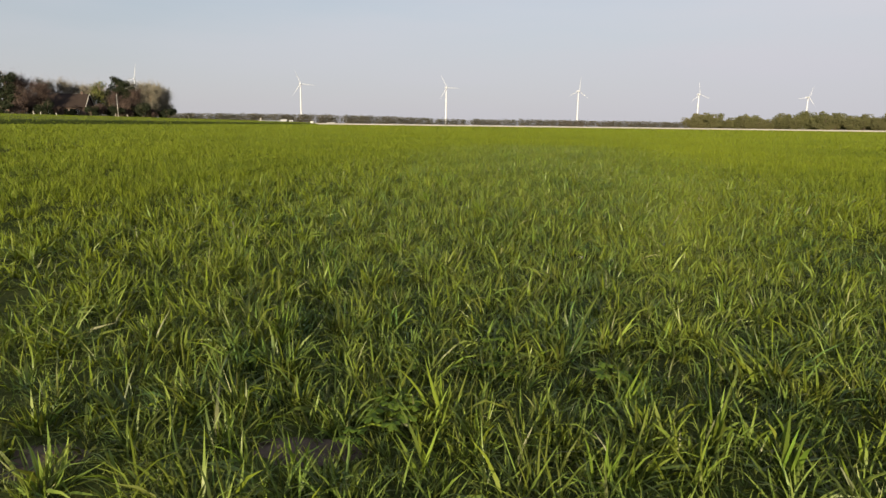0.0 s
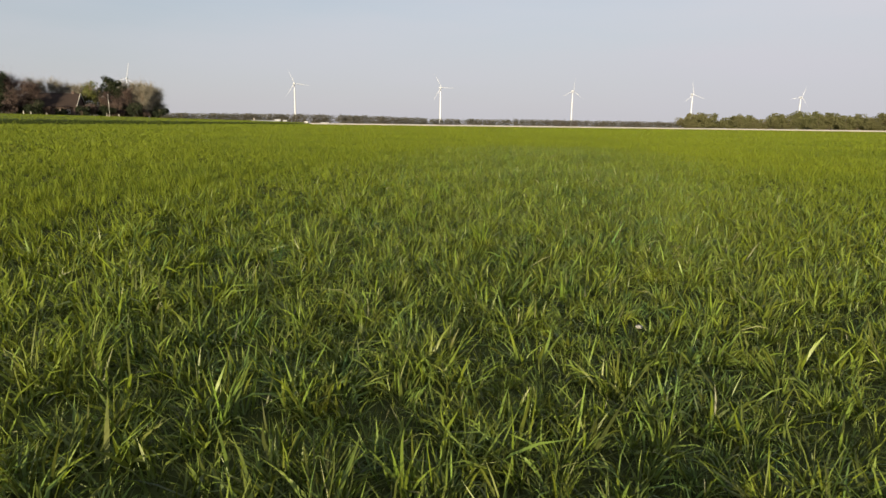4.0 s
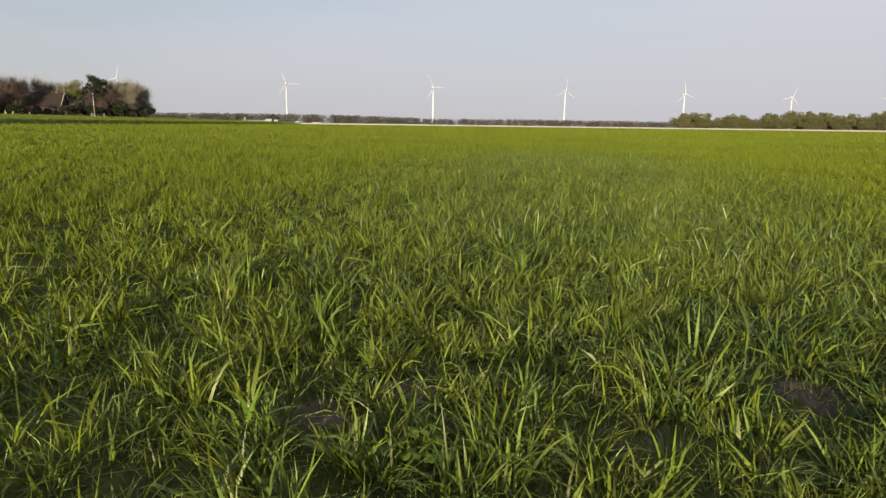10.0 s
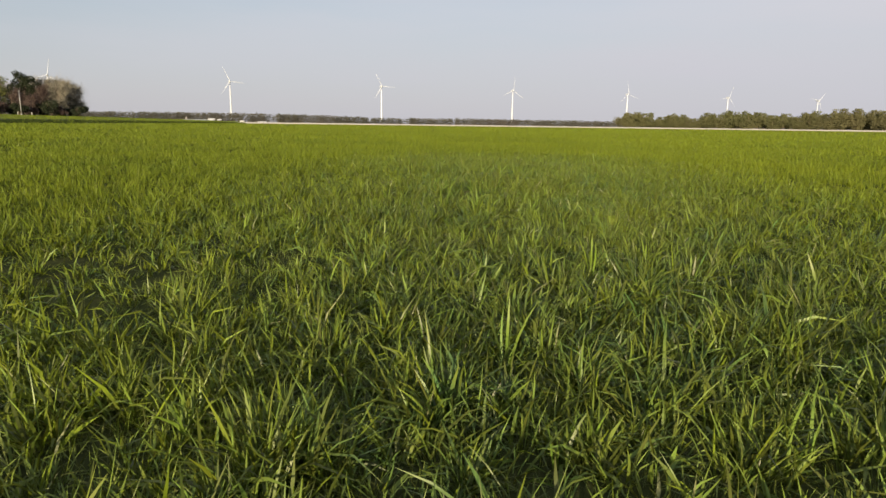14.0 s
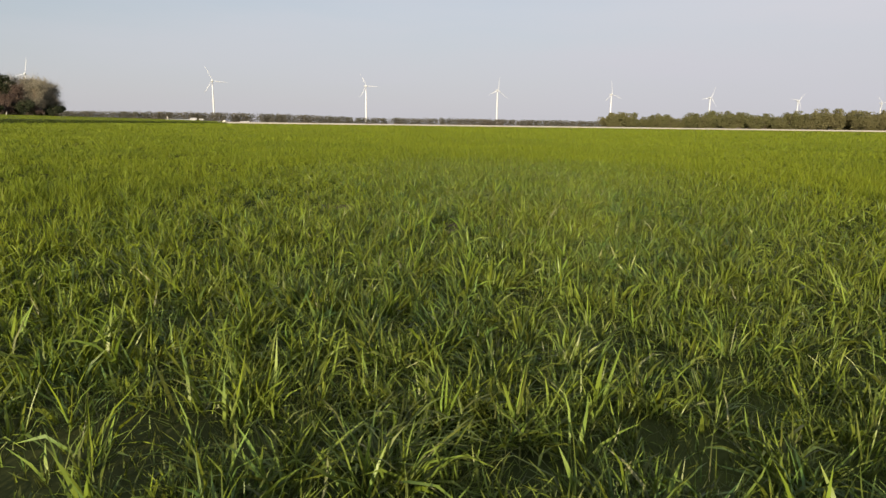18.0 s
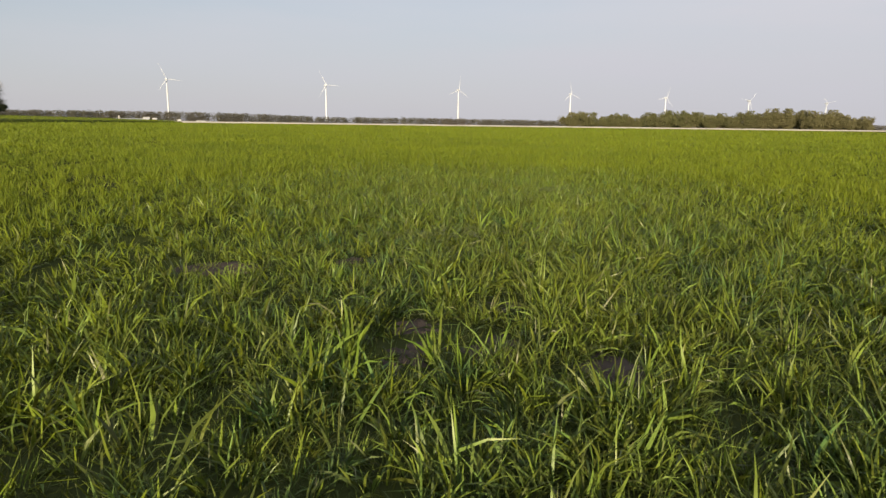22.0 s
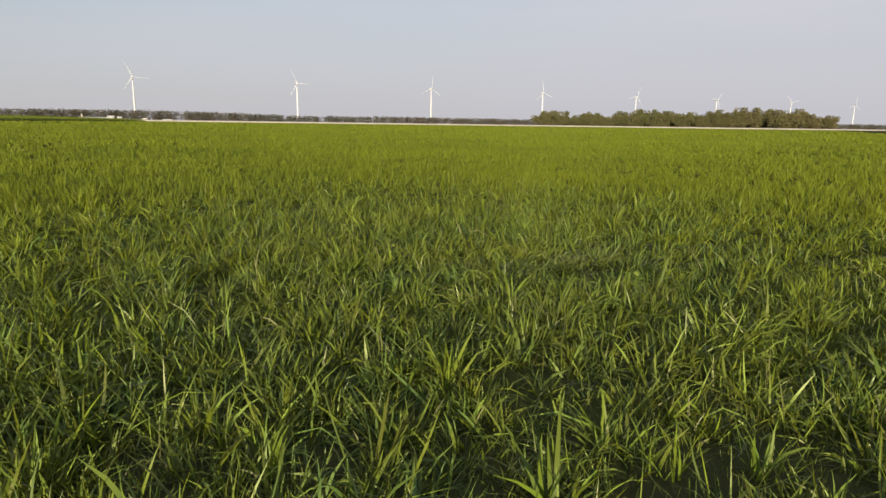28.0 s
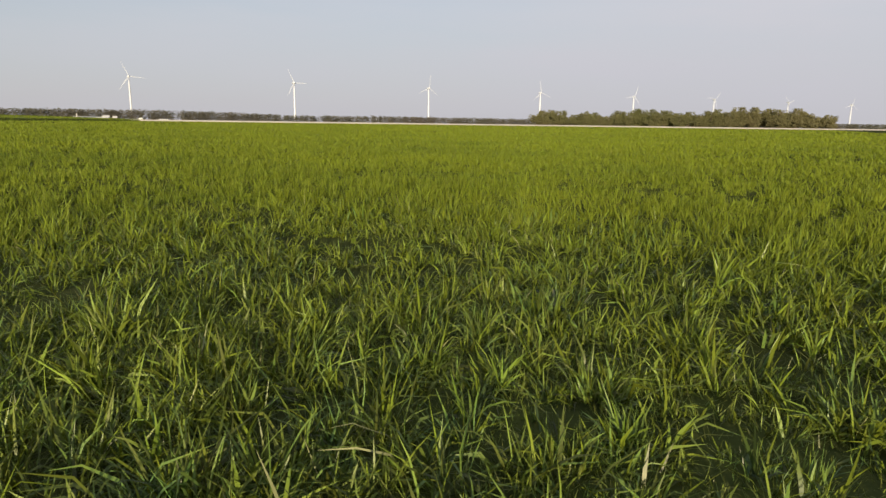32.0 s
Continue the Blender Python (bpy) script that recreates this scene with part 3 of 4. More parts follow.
def farmhouse():
    thing = tagged(new("farmhouse"), "brick farmhouse with a steep brown tiled roof among trees", "house")
    L, W, E, Hh = 8.5, 5.0, 4.0, 9.4
    bm = bmesh.new()
    pr = [(-W, 0), (W, 0), (W, E), (0, Hh - 0.25), (-W, E)]
    a = [bm.verts.new((-L, y, z)) for y, z in pr]
    b = [bm.verts.new((L, y, z)) for y, z in pr]
    bm.faces.new(a[::-1])
    bm.faces.new(b)
    for k in range(5):
        bm.faces.new((a[k], a[(k + 1) % 5], b[(k + 1) % 5], b[k]))
    bmesh.ops.recalc_face_normals(bm, faces=bm.faces)
    part("wall", bm, M_BRICK, thing, "dark brick walls")
    for s in (-1, 1):
        bm = bmesh.new()
        n = Vector((0, s * (Hh - E), W)).normalized() * 0.28
        q_ = [(-L - 0.4, s * (W + 0.5), E - 0.5), (L + 0.4, s * (W + 0.5), E - 0.5), (L + 0.4, 0, Hh), (-L - 0.4, 0, Hh)]
        lo = [bm.verts.new(v) for v in q_]
        hi = [bm.verts.new(Vector(v) + n) for v in q_]
        bm.faces.new(lo[::-1])
        bm.faces.new(hi)
        for k in range(4):
            bm.faces.new((lo[k], lo[(k + 1) % 4], hi[(k + 1) % 4], hi[k]))
        bmesh.ops.recalc_face_normals(bm, faces=bm.faces)
        part("roof", bm, M_TILE, thing, "brown tiled roof slope")
    bm = bmesh.new()
    box(bm, 5.6, -0.5, Hh - 1.2, 6.6, 0.5, Hh + 1.1, 0.05)
    part("chimney", bm, M_BRICK, thing)
    for s in (-1, 1):
        bm = bmesh.new()
        q_ = [(s * (W + 0.5), E - 0.55), (0, Hh - 0.05), (0, Hh + 0.4), (s * (W + 0.5), E - 0.05)]
        lo = [bm.verts.new((L + 0.42, y, z)) for y, z in q_]
        hi = [bm.verts.new((L + 0.6, y, z)) for y, z in q_]
        bm.faces.new(lo[::-1])
        bm.faces.new(hi)
        for k in range(4):
            bm.faces.new((lo[k], lo[(k + 1) % 4], hi[(k + 1) % 4], hi[k]))
        bmesh.ops.recalc_face_normals(bm, faces=bm.faces)
        part("barge_board", bm, M_BOARD, thing, "white painted gable board")
    for x in (-6, -2.5, 1.5, 5.5):
        bm = bmesh.new()
        box(bm, x - 0.6, -W - 0.06, 1.0, x + 0.6, -W + 0.1, 2.6, 0.02)
        w_ = part("window", bm, M_WHITE, thing, "white framed window")
        for sx in (-1, 1):
            bm = bmesh.new()
            box(bm, x + sx * 0.28 - 0.22, -W - 0.09, 1.1, x + sx * 0.28 + 0.22, -W - 0.03, 2.5)
            part("pane", bm, M_GLASS, w_)
    return thing


fh = farmhouse()
stand(fh, -30.2, 322, 9, 1.0)


def tall_pole():
    thing = tagged(new("pole"), "slim pale steel pole before the trees", "pole")
    v, f = ring_tube([(0, 0, 0.3), (0, 0, 4), (0, 0, 8.7)], [0.085, 0.08, 0.065], 10)
    ob = new("shaft", mesh_from("shaft", v, f, M_STEEL, True))
    ob.parent = thing
    v, f = ring_tube([(0, 0, -0.2), (0, 0, 0.25), (0, 0, 0.32)], [0.24, 0.24, 0.15], 12)
    ob = new("foot", mesh_from("foot", v, f, M_STEEL, True))
    ob.parent = thing
    v, f = ring_tube([(0, 0, 8.68), (0, 0, 8.8), (0, 0, 8.84)], [0.13, 0.11, 0.03], 10)
    ob = new("cap", mesh_from("cap", v, f, M_STEEL, True))
    ob.parent = thing
    return thing


stand(tall_pole(), -26.85, 300)


def marker_post(height, radius):
    """A short round post with a domed cap and a dark band."""
    thing = tagged(new("marker_post"), "short white painted post at the edge of the farmyard", "post", "posts along the farmyard")
    for name, z0, z1, r0, r1, m in (("shaft", -0.2, height, radius, radius, M_BOARD), ("cap", height, height + 0.1, radius * 1.1, radius * 0.4, M_BOARD),
                                    ("band", height * 0.7, height * 0.78, radius * 1.06, radius * 1.06, M_DARK)):
        v, f = ring_tube([(0, 0, z0), (0, 0, z1)], [r0, r1], 12)
        ob = new(name, mesh_from(name, v, f, m, True))
        ob.parent = thing
    return thing


for az, h, rad in ((-32.5, 1.4, 0.2), (-32.05, 1.2, 0.2), (-31.05, 0.9, 0.16), (-27.05, 1.0, 0.15), (-26.2, 0.9, 0.16)):
    stand(marker_post(h, rad), az, 298)

# trees beyond the road to the east: bearing from and to, height
GROVE = 475.0
variants = [tree("grove_tree", "broad olive-green tree in the row beyond the road", 11.5, 12.5, M_LEAF_OLIVE, 500 + k, 3300, 0.48, trunk_share=0.03, shape=0.9,
                 group="trees beyond the road") for k in range(5)]
rg = np.random.default_rng(77)
k = 0
for a0, a1, h in ((21.1, 23.1, 10.6), (23.2, 24.3, 7.2), (24.4, 26.0, 10.4), (26.1, 27.4, 8.0), (27.5, 30.5, 11.4), (30.6, 33.6, 11.2), (33.7, 34.4, 8.6),
                  (34.5, 37.0, 11.6), (37.0, 39.6, 12.2), (39.7, 42.3, 11.2), (42.4, 43.4, 9.0)):
    az = a0 + 0.25
    while az < a1 + 0.1:
        x, y = spot(az, GROVE + rg.uniform(-8, 14))
        s_ = 1.11 * h / 11.5 * rg.uniform(0.82, 1.06)
        m_ = pose(x, y, 0, 0, 0, rg.uniform(0, 360)) @ Matrix.Scale(s_, 4)
        if k < 5:
            variants[k].matrix_basis = m_
        else:
            copy_thing(variants[k % 5], m_)
        k += 1
        az += 0.36


# farm sheds and a silo far off to the north-west
def shed(name, label, length, width, eave, ridge, wall_mat, az, far, turn=0.0):
    thing = tagged(new(name), label, "shed", "sheds in the distance")
    bm = bmesh.new()
    box(bm, -length / 2, -width / 2, -0.3, length / 2, width / 2, eave)
    part("wall", bm, wall_mat, thing)
    bm = bmesh.new()
    pr = [(-width / 2 - 0.4, eave - 0.1), (0, ridge), (width / 2 + 0.4, eave - 0.1), (width / 2 + 0.4, eave + 0.15), (0, ridge + 0.3), (-width / 2 - 0.4, eave + 0.15)]
    a = [bm.verts.new((-length / 2 - 0.4, y, z)) for y, z in pr]
    b = [bm.verts.new((length / 2 + 0.4, y, z)) for y, z in pr]
    bm.faces.new(a[::-1])
    bm.faces.new(b)
    for i in range(6):
        bm.faces.new((a[i], a[(i + 1) % 6], b[(i + 1) % 6], b[i]))
    bmesh.ops.recalc_face_normals(bm, faces=bm.faces)
    part("roof", bm, M_STEEL, thing)
    bm = bmesh.new()
    box(bm, -1.6, -width / 2 - 0.08, -0.2, 1.6, -width / 2 + 0.05, min(eave - 0.2, 3.0))
    part("door", bm, M_DARK, thing)
    x, y = spot(az, far)
    thing.matrix_basis = pose(x, y, max(farm_base(x, y), 0), 0, 0, turn)


shed("white_shed", "long low white shed beside woods in the distance", 26, 8, 1.8, 2.3, M_BOARD, -14.95, 640, 12)
shed("white_shed", "small white shed beside woods in the distance", 3, 3, 2.2, 3.0, M_BOARD, -13.35, 650, 5)
shed("blue_shed", "blue-grey clad shed beside woods in the distance", 5, 5, 2.8, 3.8, M_BLUE, -13.95, 660, 8)
shed("white_shed", "low white shed near the road in the distance", 8, 5, 0.9, 1.3, M_BOARD, -9.95, 700, 8)
shed("white_shed", "small low white shed near the road in the distance", 3, 3, 1.4, 2.0, M_BOARD, -11.55, 690, -6)


def silo(az, far):
    thing = tagged(new("silo"), "slim white silo beside a long shed in the distance", "silo")
    v, f = ring_tube([(0, 0, -0.3), (0, 0, 4.6)], [0.55, 0.55], 16)
    ob = new("drum", mesh_from("drum", v, f, M_BOARD, True))
    ob.parent = thing
    v, f = ring_tube([(0, 0, 4.6), (0, 0, 5.0), (0, 0, 5.2)], [0.58, 0.38, 0.1], 16)
    ob = new("dome", mesh_from("dome", v, f, M_BOARD, True))
    ob.parent = thing
    x, y = spot(az, far)
    thing.matrix_basis = pose(x, y, max(farm_base(x, y), 0))


silo(-15.9, 640)

# tall bright tufts: x, y, height, lean to the side
TUFTS_A = [(0.01, 1.28, 0.11, -0.05), (0.43, 1.32, 0.09, 0.08), (0.57, 1.16, 0.1, 0), (0.63, 1.14, 0.09, 0), (0.64, 1.03, 0.12, 0.04), (-0.26, 1.04, 0.09, 0), (-0.03, 1.04, 0.1, 0), (-0.36, 1.05, 0.09, 0), (0.96, 2.02, 0.1, 0), (-0.48, 1.8, 0.1, 0), (-0.42, 2.32, 0.11, 0), (-1, 2.11, 0.09, 0), (-1.86, 2.73, 0.09, 0), (0.36, 1.88, 0.09, 0), (0.82, 1.08, 0.09, 0), (0.47, 1, 0.09, 0), (0.3, 1.01, 0.09, 0), (-1.02, 2.09, 0.1, 0), (-0.46, 1.72, 0.1, 0), (-0.02, 2.07, 0.09, 0), (0.51, 3.31, 0.1, 0), (-0.02, 3.04, 0.09, 0), (-0.22, 3.01, 0.09, 0), (-0.39, 2.96, 0.1, 0)]
TUFTS_B = [(0.2, 3.09, 0.09, 0), (-0.56, 2.91, 0.09, 0), (0.97, 3.1, 0.09, 0), (0.27, 4.29, 0.14, 0), (0.13, 4.25, 0.1, 0), (0.21, 3.88, 0.09, 0), (-0.66, 5.33, 0.09, 0), (-0.14, 5.15, 0.11, 0), (-0.51, 5.23, 0.09, 0), (0.57, 4.65, 0.1, 0), (0.27, 4.33, 0.13, 0), (0.59, 4.69, 0.09, 0), (0.11, 4.3, 0.09, 0), (-0.6, 5.28, 0.13, 0), (-0.15, 5.18, 0.11, 0), (-0.39, 5.42, 0.1, 0), (0.19, 4.49, 0.09, 0), (-0.38, 5.31, 0.11, 0), (-0.23, 5.31, 0.09, 0), (-0.12, 5.11, 0.09, 0), (-0.49, 5.11, 0.09, 0), (-0.05, 5.22, 0.09, 0), (0.41, 5.5, 0.1, 0), (-0.72, 5.71, 0.09, 0)]
TUFTS_C = [(-0.13, 6.29, 0.1, 0), (-0.04, 6.3, 0.09, 0), (0.08, 7.02, 0.1, 0), (0.61, 6.31, 0.09, 0), (0.5, 5.5, 0.11, 0.03), (0.36, 5.74, 0.09, 0), (0.45, 5.51, 0.09, 0), (0.91, 5.72, 0.09, 0), (0.98, 5.67, 0.09, 0), (0.74, 5.89, 0.09, 0.09), (-0.12, 6.25, 0.1, 0), (-0, 6.17, 0.13, 0.04), (0.05, 6.16, 0.09, 0), (0.34, 6.2, 0.09, 0), (0.61, 6.22, 0.09, 0), (0.54, 6.17, 0.09, 0), (0.82, 5.98, 0.09, 0), (1.19, 6.01, 0.09, 0), (-0.03, 6.73, 0.14, 0), (0.06, 6.79, 0.13, 0), (0.15, 6.59, 0.12, -0.04), (0.35, 6.83, 0.11, 0), (0.24, 6.49, 0.09, 0), (0.28, 6.51, 0.09, 0)]
TUFTS_D = [(1.08, 6.52, 0.13, 0), (0.75, 7.41, 0.1, 0), (-0.25, 7.37, 0.09, 0), (-0.39, 7.3, 0.09, 0), (-0.26, 7.25, 0.09, 0), (0.31, 6.92, 0.09, 0), (0.74, 7.31, 0.13, 0), (0.9, 6.9, 0.09, 0), (0.83, 7.08, 0.09, 0.02), (0.74, 7.36, 0.11, 0), (0.67, 7.33, 0.09, 0), (1.17, 7.3, 0.09, 0), (0.25, 7.94, 0.09, 0), (0.51, 7.93, 0.09, 0), (0.25, 7.91, 0.1, 0), (0.7, 8.18, 0.1, 0), (0.94, 8.2, 0.17, 0), (1.07, 8.23, 0.1, 0), (0.95, 7.74, 0.09, 0), (1.03, 7.8, 0.09, 0.02), (1.41, 7.69, 0.09, 0), (1.6, 7.88, 0.09, 0.03), (0.47, 7.79, 0.09, 0), (1.29, 9.13, 0.18, 0)]
TUFTS_E = [(1.53, 9.19, 0.14, 0), (1.03, 9.1, 0.11, 0), (0.85, 9.08, 0.09, 0), (0.58, 9.1, 0.09, 0), (1.81, 9.29, 0.12, 0), (0.41, 9.47, 0.09, 0), (1.63, 8.99, 0.1, 0.05), (0.21, 10.13, 0.14, 0), (1.03, 9.7, 0.1, 0), (1.42, 9.77, 0.12, 0.04), (0.87, 9.51, 0.09, 0), (0.12, 10.38, 0.11, 0), (2.06, 9.82, 0.09, 0), (1.26, 10.72, 0.2, 0), (1.36, 10.77, 0.16, 0), (0.95, 10.62, 0.09, 0), (1.6, 10.33, 0.09, 0), (0.65, 10.95, 0.09, 0), (0.51, 10.65, 0.09, 0), (1.68, 10.88, 0.11, 0), (2.11, 10.73, 0.1, -0.04), (0.95, 10.55, 0.09, 0.05), (1.26, 11.01, 0.1, -0.04), (1.41, 11.15, 0.09, 0)]
TUFTS_F = [(1.33, 11.16, 0.09, 0), (1.11, 11.22, 0.14, 0), (0.84, 11.27, 0.09, 0), (1.82, 11.3, 0.1, 0), (2, 10.95, 0.09, 0), (0.57, 11.22, 0.09, 0), (1.13, 12.01, 0.15, 0.04), (1.2, 12.01, 0.15, 0.06), (1.52, 12.05, 0.09, 0), (0.69, 11.83, 0.1, 0), (1.67, 11.89, 0.09, 0), (1.98, 11.91, 0.09, 0), (1.15, 12.16, 0.09, 0), (1.23, 12.17, 0.15, 0.08), (1.46, 12.1, 0.12, 0), (1.59, 12.07, 0.09, 0.03), (1.1, 12.13, 0.09, 0), (1.64, 12.12, 0.09, 0), (1.15, 13.17, 0.1, 0), (1.06, 13.22, 0.1, 0), (0.82, 12.95, 0.1, 0), (1.2, 12.96, 0.09, 0), (1.54, 12.73, 0.11, 0), (1.64, 12.68, 0.09, 0.03)]
TUFTS_G = [(1.48, 12.78, 0.09, -0.04), (1.91, 12.53, 0.09, 0), (2.31, 12.48, 0.09, 0), (2.09, 14.11, 0.18, 0), (2.29, 14.2, 0.12, 0), (2.18, 14.29, 0.09, 0), (2.43, 14.47, 0.15, 0), (1.36, 14.36, 0.12, 0), (1.56, 14.65, 0.09, 0), (2.85, 14.48, 0.09, 0), (2.65, 14.54, 0.09, 0), (1.76, 14.58, 0.09, 0), (2.36, 14.97, 0.17, 0.04), (1.96, 14.68, 0.09, 0), (1.86, 14.81, 0.09, 0), (2.46, 14.57, 0.09, 0), (2.7, 14.51, 0.09, 0), (2.85, 14.49, 0.09, 0), (2.63, 14.67, 0.09, 0), (2.75, 15.57, 0.12, 0), (2.25, 16.2, 0.09, 0), (2.4, 15.83, 0.09, 0), (2.2, 16, 0.09, 0), (2.52, 16.02, 0.09, 0)]
TUFTS_H = [(2.96, 15.66, 0.09, 0), (2.1, 16.75, 0.09, 0), (2.54, 17.05, 0.09, 0), (2.95, 17.2, 0.1, 0), (2.4, 17.27, 0.09, 0), (4.54, 17.82, 0.15, 0), (2.42, 18.22, 0.11, 0), (3.03, 17.31, 0.1, 0), (3.96, 17.08, 0.09, 0), (3.23, 16.93, 0.09, 0), (2.59, 16.89, 0.09, 0), (3.36, 17.08, 0.09, 0), (3.52, 16.76, 0.09, 0), (4.33, 17.11, 0.09, 0)]

# worn patches where the soil shows, and shadow spots (most below 0.8) built as thinned grass: x, y, half width, half
# length, how bare
BARE_AND_SHADED = [(-0.27, 1.14, 0.15, 0.07, 0.85), (-0.79, 1.09, 0.12, 0.08, 0.85), (0.38, 1.36, 0.06, 0.05, 0.7), (-0.42, 1.16, 0.1, 0.06, 0.7), (-0.86, 3.51, 0.2, 0.23, 0.7), (-0.42, 3.47, 0.14, 0.13, 0.7), (0.41, 3.18, 0.06, 0.1, 0.7), (1.05, 3.2, 0.08, 0.1, 0.7), (0.71, 2.98, 0.07, 0.1, 0.7), (1.19, 4.55, 0.15, 0.17, 0.7), (0.03, 4.58, 0.07, 0.1, 0.7), (-0.04, 5.45, 0.09, 0.13, 0.7), (-0.83, 5.56, 0.08, 0.11, 0.7), (-0.2, 5.82, 0.17, 0.17, 0.55), (0.33, 6.39, 0.1, 0.08, 0.82), (1.34, 5.9, 0.1, 0.1, 0.75), (0.13, 6.26, 0.1, 0.09, 0.82), (0.82, 6.16, 0.11, 0.09, 0.82)]
BARE_AND_SHADED += [(-0.45, 6.19, 0.12, 0.12, 0.6), (1.31, 6.37, 0.12, 0.12, 0.82), (0.11, 7.16, 0.07, 0.1, 0.7), (-0.12, 7.44, 0.09, 0.1, 0.7), (1.36, 7.08, 0.07, 0.1, 0.7), (0.49, 7.37, 0.08, 0.1, 0.7), (0.11, 7.31, 0.07, 0.1, 0.7), (0.24, 9.53, 0.08, 0.14, 0.7), (1.12, 9.54, 0.09, 0.1, 0.7), (1.42, 9.49, 0.08, 0.1, 0.7), (0.43, 9.76, 0.12, 0.12, 0.7), (1.42, 9.49, 0.09, 0.1, 0.7), (1.77, 9.68, 0.08, 0.1, 0.7), (0.46, 11.55, 0.15, 0.11, 0.7), (0.66, 11.56, 0.08, 0.1, 0.7), (1.33, 11.27, 0.07, 0.1, 0.7), (0.74, 12, 0.07, 0.1, 0.7), (1.46, 12.43, 0.11, 0.11, 0.97)]
BARE_AND_SHADED += [(1.69, 12.27, 0.08, 0.1, 0.97), (1.93, 12.03, 0.09, 0.11, 0.97), (1.39, 12.22, 0.08, 0.1, 0.97), (1.42, 12.19, 0.13, 0.16, 0.97), (1.62, 12.17, 0.09, 0.11, 0.97), (1.95, 12.02, 0.1, 0.14, 0.97), (1.44, 12.43, 0.09, 0.11, 0.97), (0.7, 13.42, 0.24, 0.15, 0.82), (1.36, 13.44, 0.2, 0.11, 0.97), (1.81, 12.62, 0.12, 0.14, 0.97), (0.17, 14.53, 0.16, 0.18, 0.7), (2.04, 14.19, 0.04, 0.1, 0.7), (2.67, 14.42, 0.07, 0.1, 0.7), (3.13, 15.93, 0.13, 0.1, 0.7), (1.95, 16.78, 0.09, 0.1, 0.7), (3.73, 16.93, 0.08, 0.1, 0.7), (1.98, 18.01, 0.11, 0.12, 0.7)]

# places where the grass has been lain on: x, y, half width, half length
LAID = [(1.85, 13.9, 0.45, 0.22), (1.05, 13.5, 0.2, 0.1), (3.16, 16.02, 0.28, 0.24), (0.95, 9.62, 0.2, 0.1), (2.6, 15.8, 0.15, 0.12)]


# ---- grass ----
# the mown way runs from the start, north by a little east
WAY_A, WAY_B = np.array([0.0, 0.0]), np.array([2.6, 15.8])


def way_distance(x, y):
    """How far a spot of the field lies from the strip that is seen from close by, and where along it."""
    d = WAY_B - WAY_A
    ln = np.linalg.norm(d)
    d = d / ln
    u = (x - WAY_A[0]) * d[0] + (y - WAY_A[1]) * d[1]
    v = (x - WAY_A[0]) * d[1] - (y - WAY_A[1]) * d[0]
    ahead = np.maximum(u - ln, 0)
    return np.hypot(np.maximum(1.1, 1.6 * np.abs(v)), ahead), u, v


def bareness(x, y):
    """1 in the middle of a bare patch, about half in a shadow spot, 0 in full sward."""
    b = np.zeros_like(x)
    for px, py, rx, ry, share in BARE_AND_SHADED:
        b = np.maximum(b, 0.94 * share ** 2 * np.clip(1.7 - ((x - px) / rx) ** 2 - ((y - py) / ry) ** 2, 0, 1))
    return b


def laid(x, y):
    """1 where the blades have been pressed down, 0 where they stand."""
    b = np.zeros_like(x)
    for px, py, rx, ry in LAID:
        b = np.maximum(b, np.clip(1.6 - ((x - px) / rx) ** 2 - ((y - py) / ry) ** 2, 0, 1))
    return b


def patch_noise(x, y):
    return (np.sin(1.3 * x + 0.7 * y + 0.4) + np.sin(-0.9 * x + 1.6 * y + 2.0) + np.sin(2.7 * x + 1.1 * y + 1.1) * 0.7
            + np.sin(0.6 * x - 2.9 * y + 0.3) * 0.7) / 3.4


def hummocks(x, y):
    """Taller and lower grass from one hand's breadth to the next."""
    return (np.sin(13.0 * x + 5.1 * y + 0.7) + np.sin(-6.3 * x + 11.7 * y + 2.4) + np.sin(8.8 * x - 9.4 * y + 1.9) + np.sin(19.0 * x + 3.0 * y) * 0.6
            + np.sin(2.0 * x + 21.0 * y + 1.0) * 0.6) / 3.2


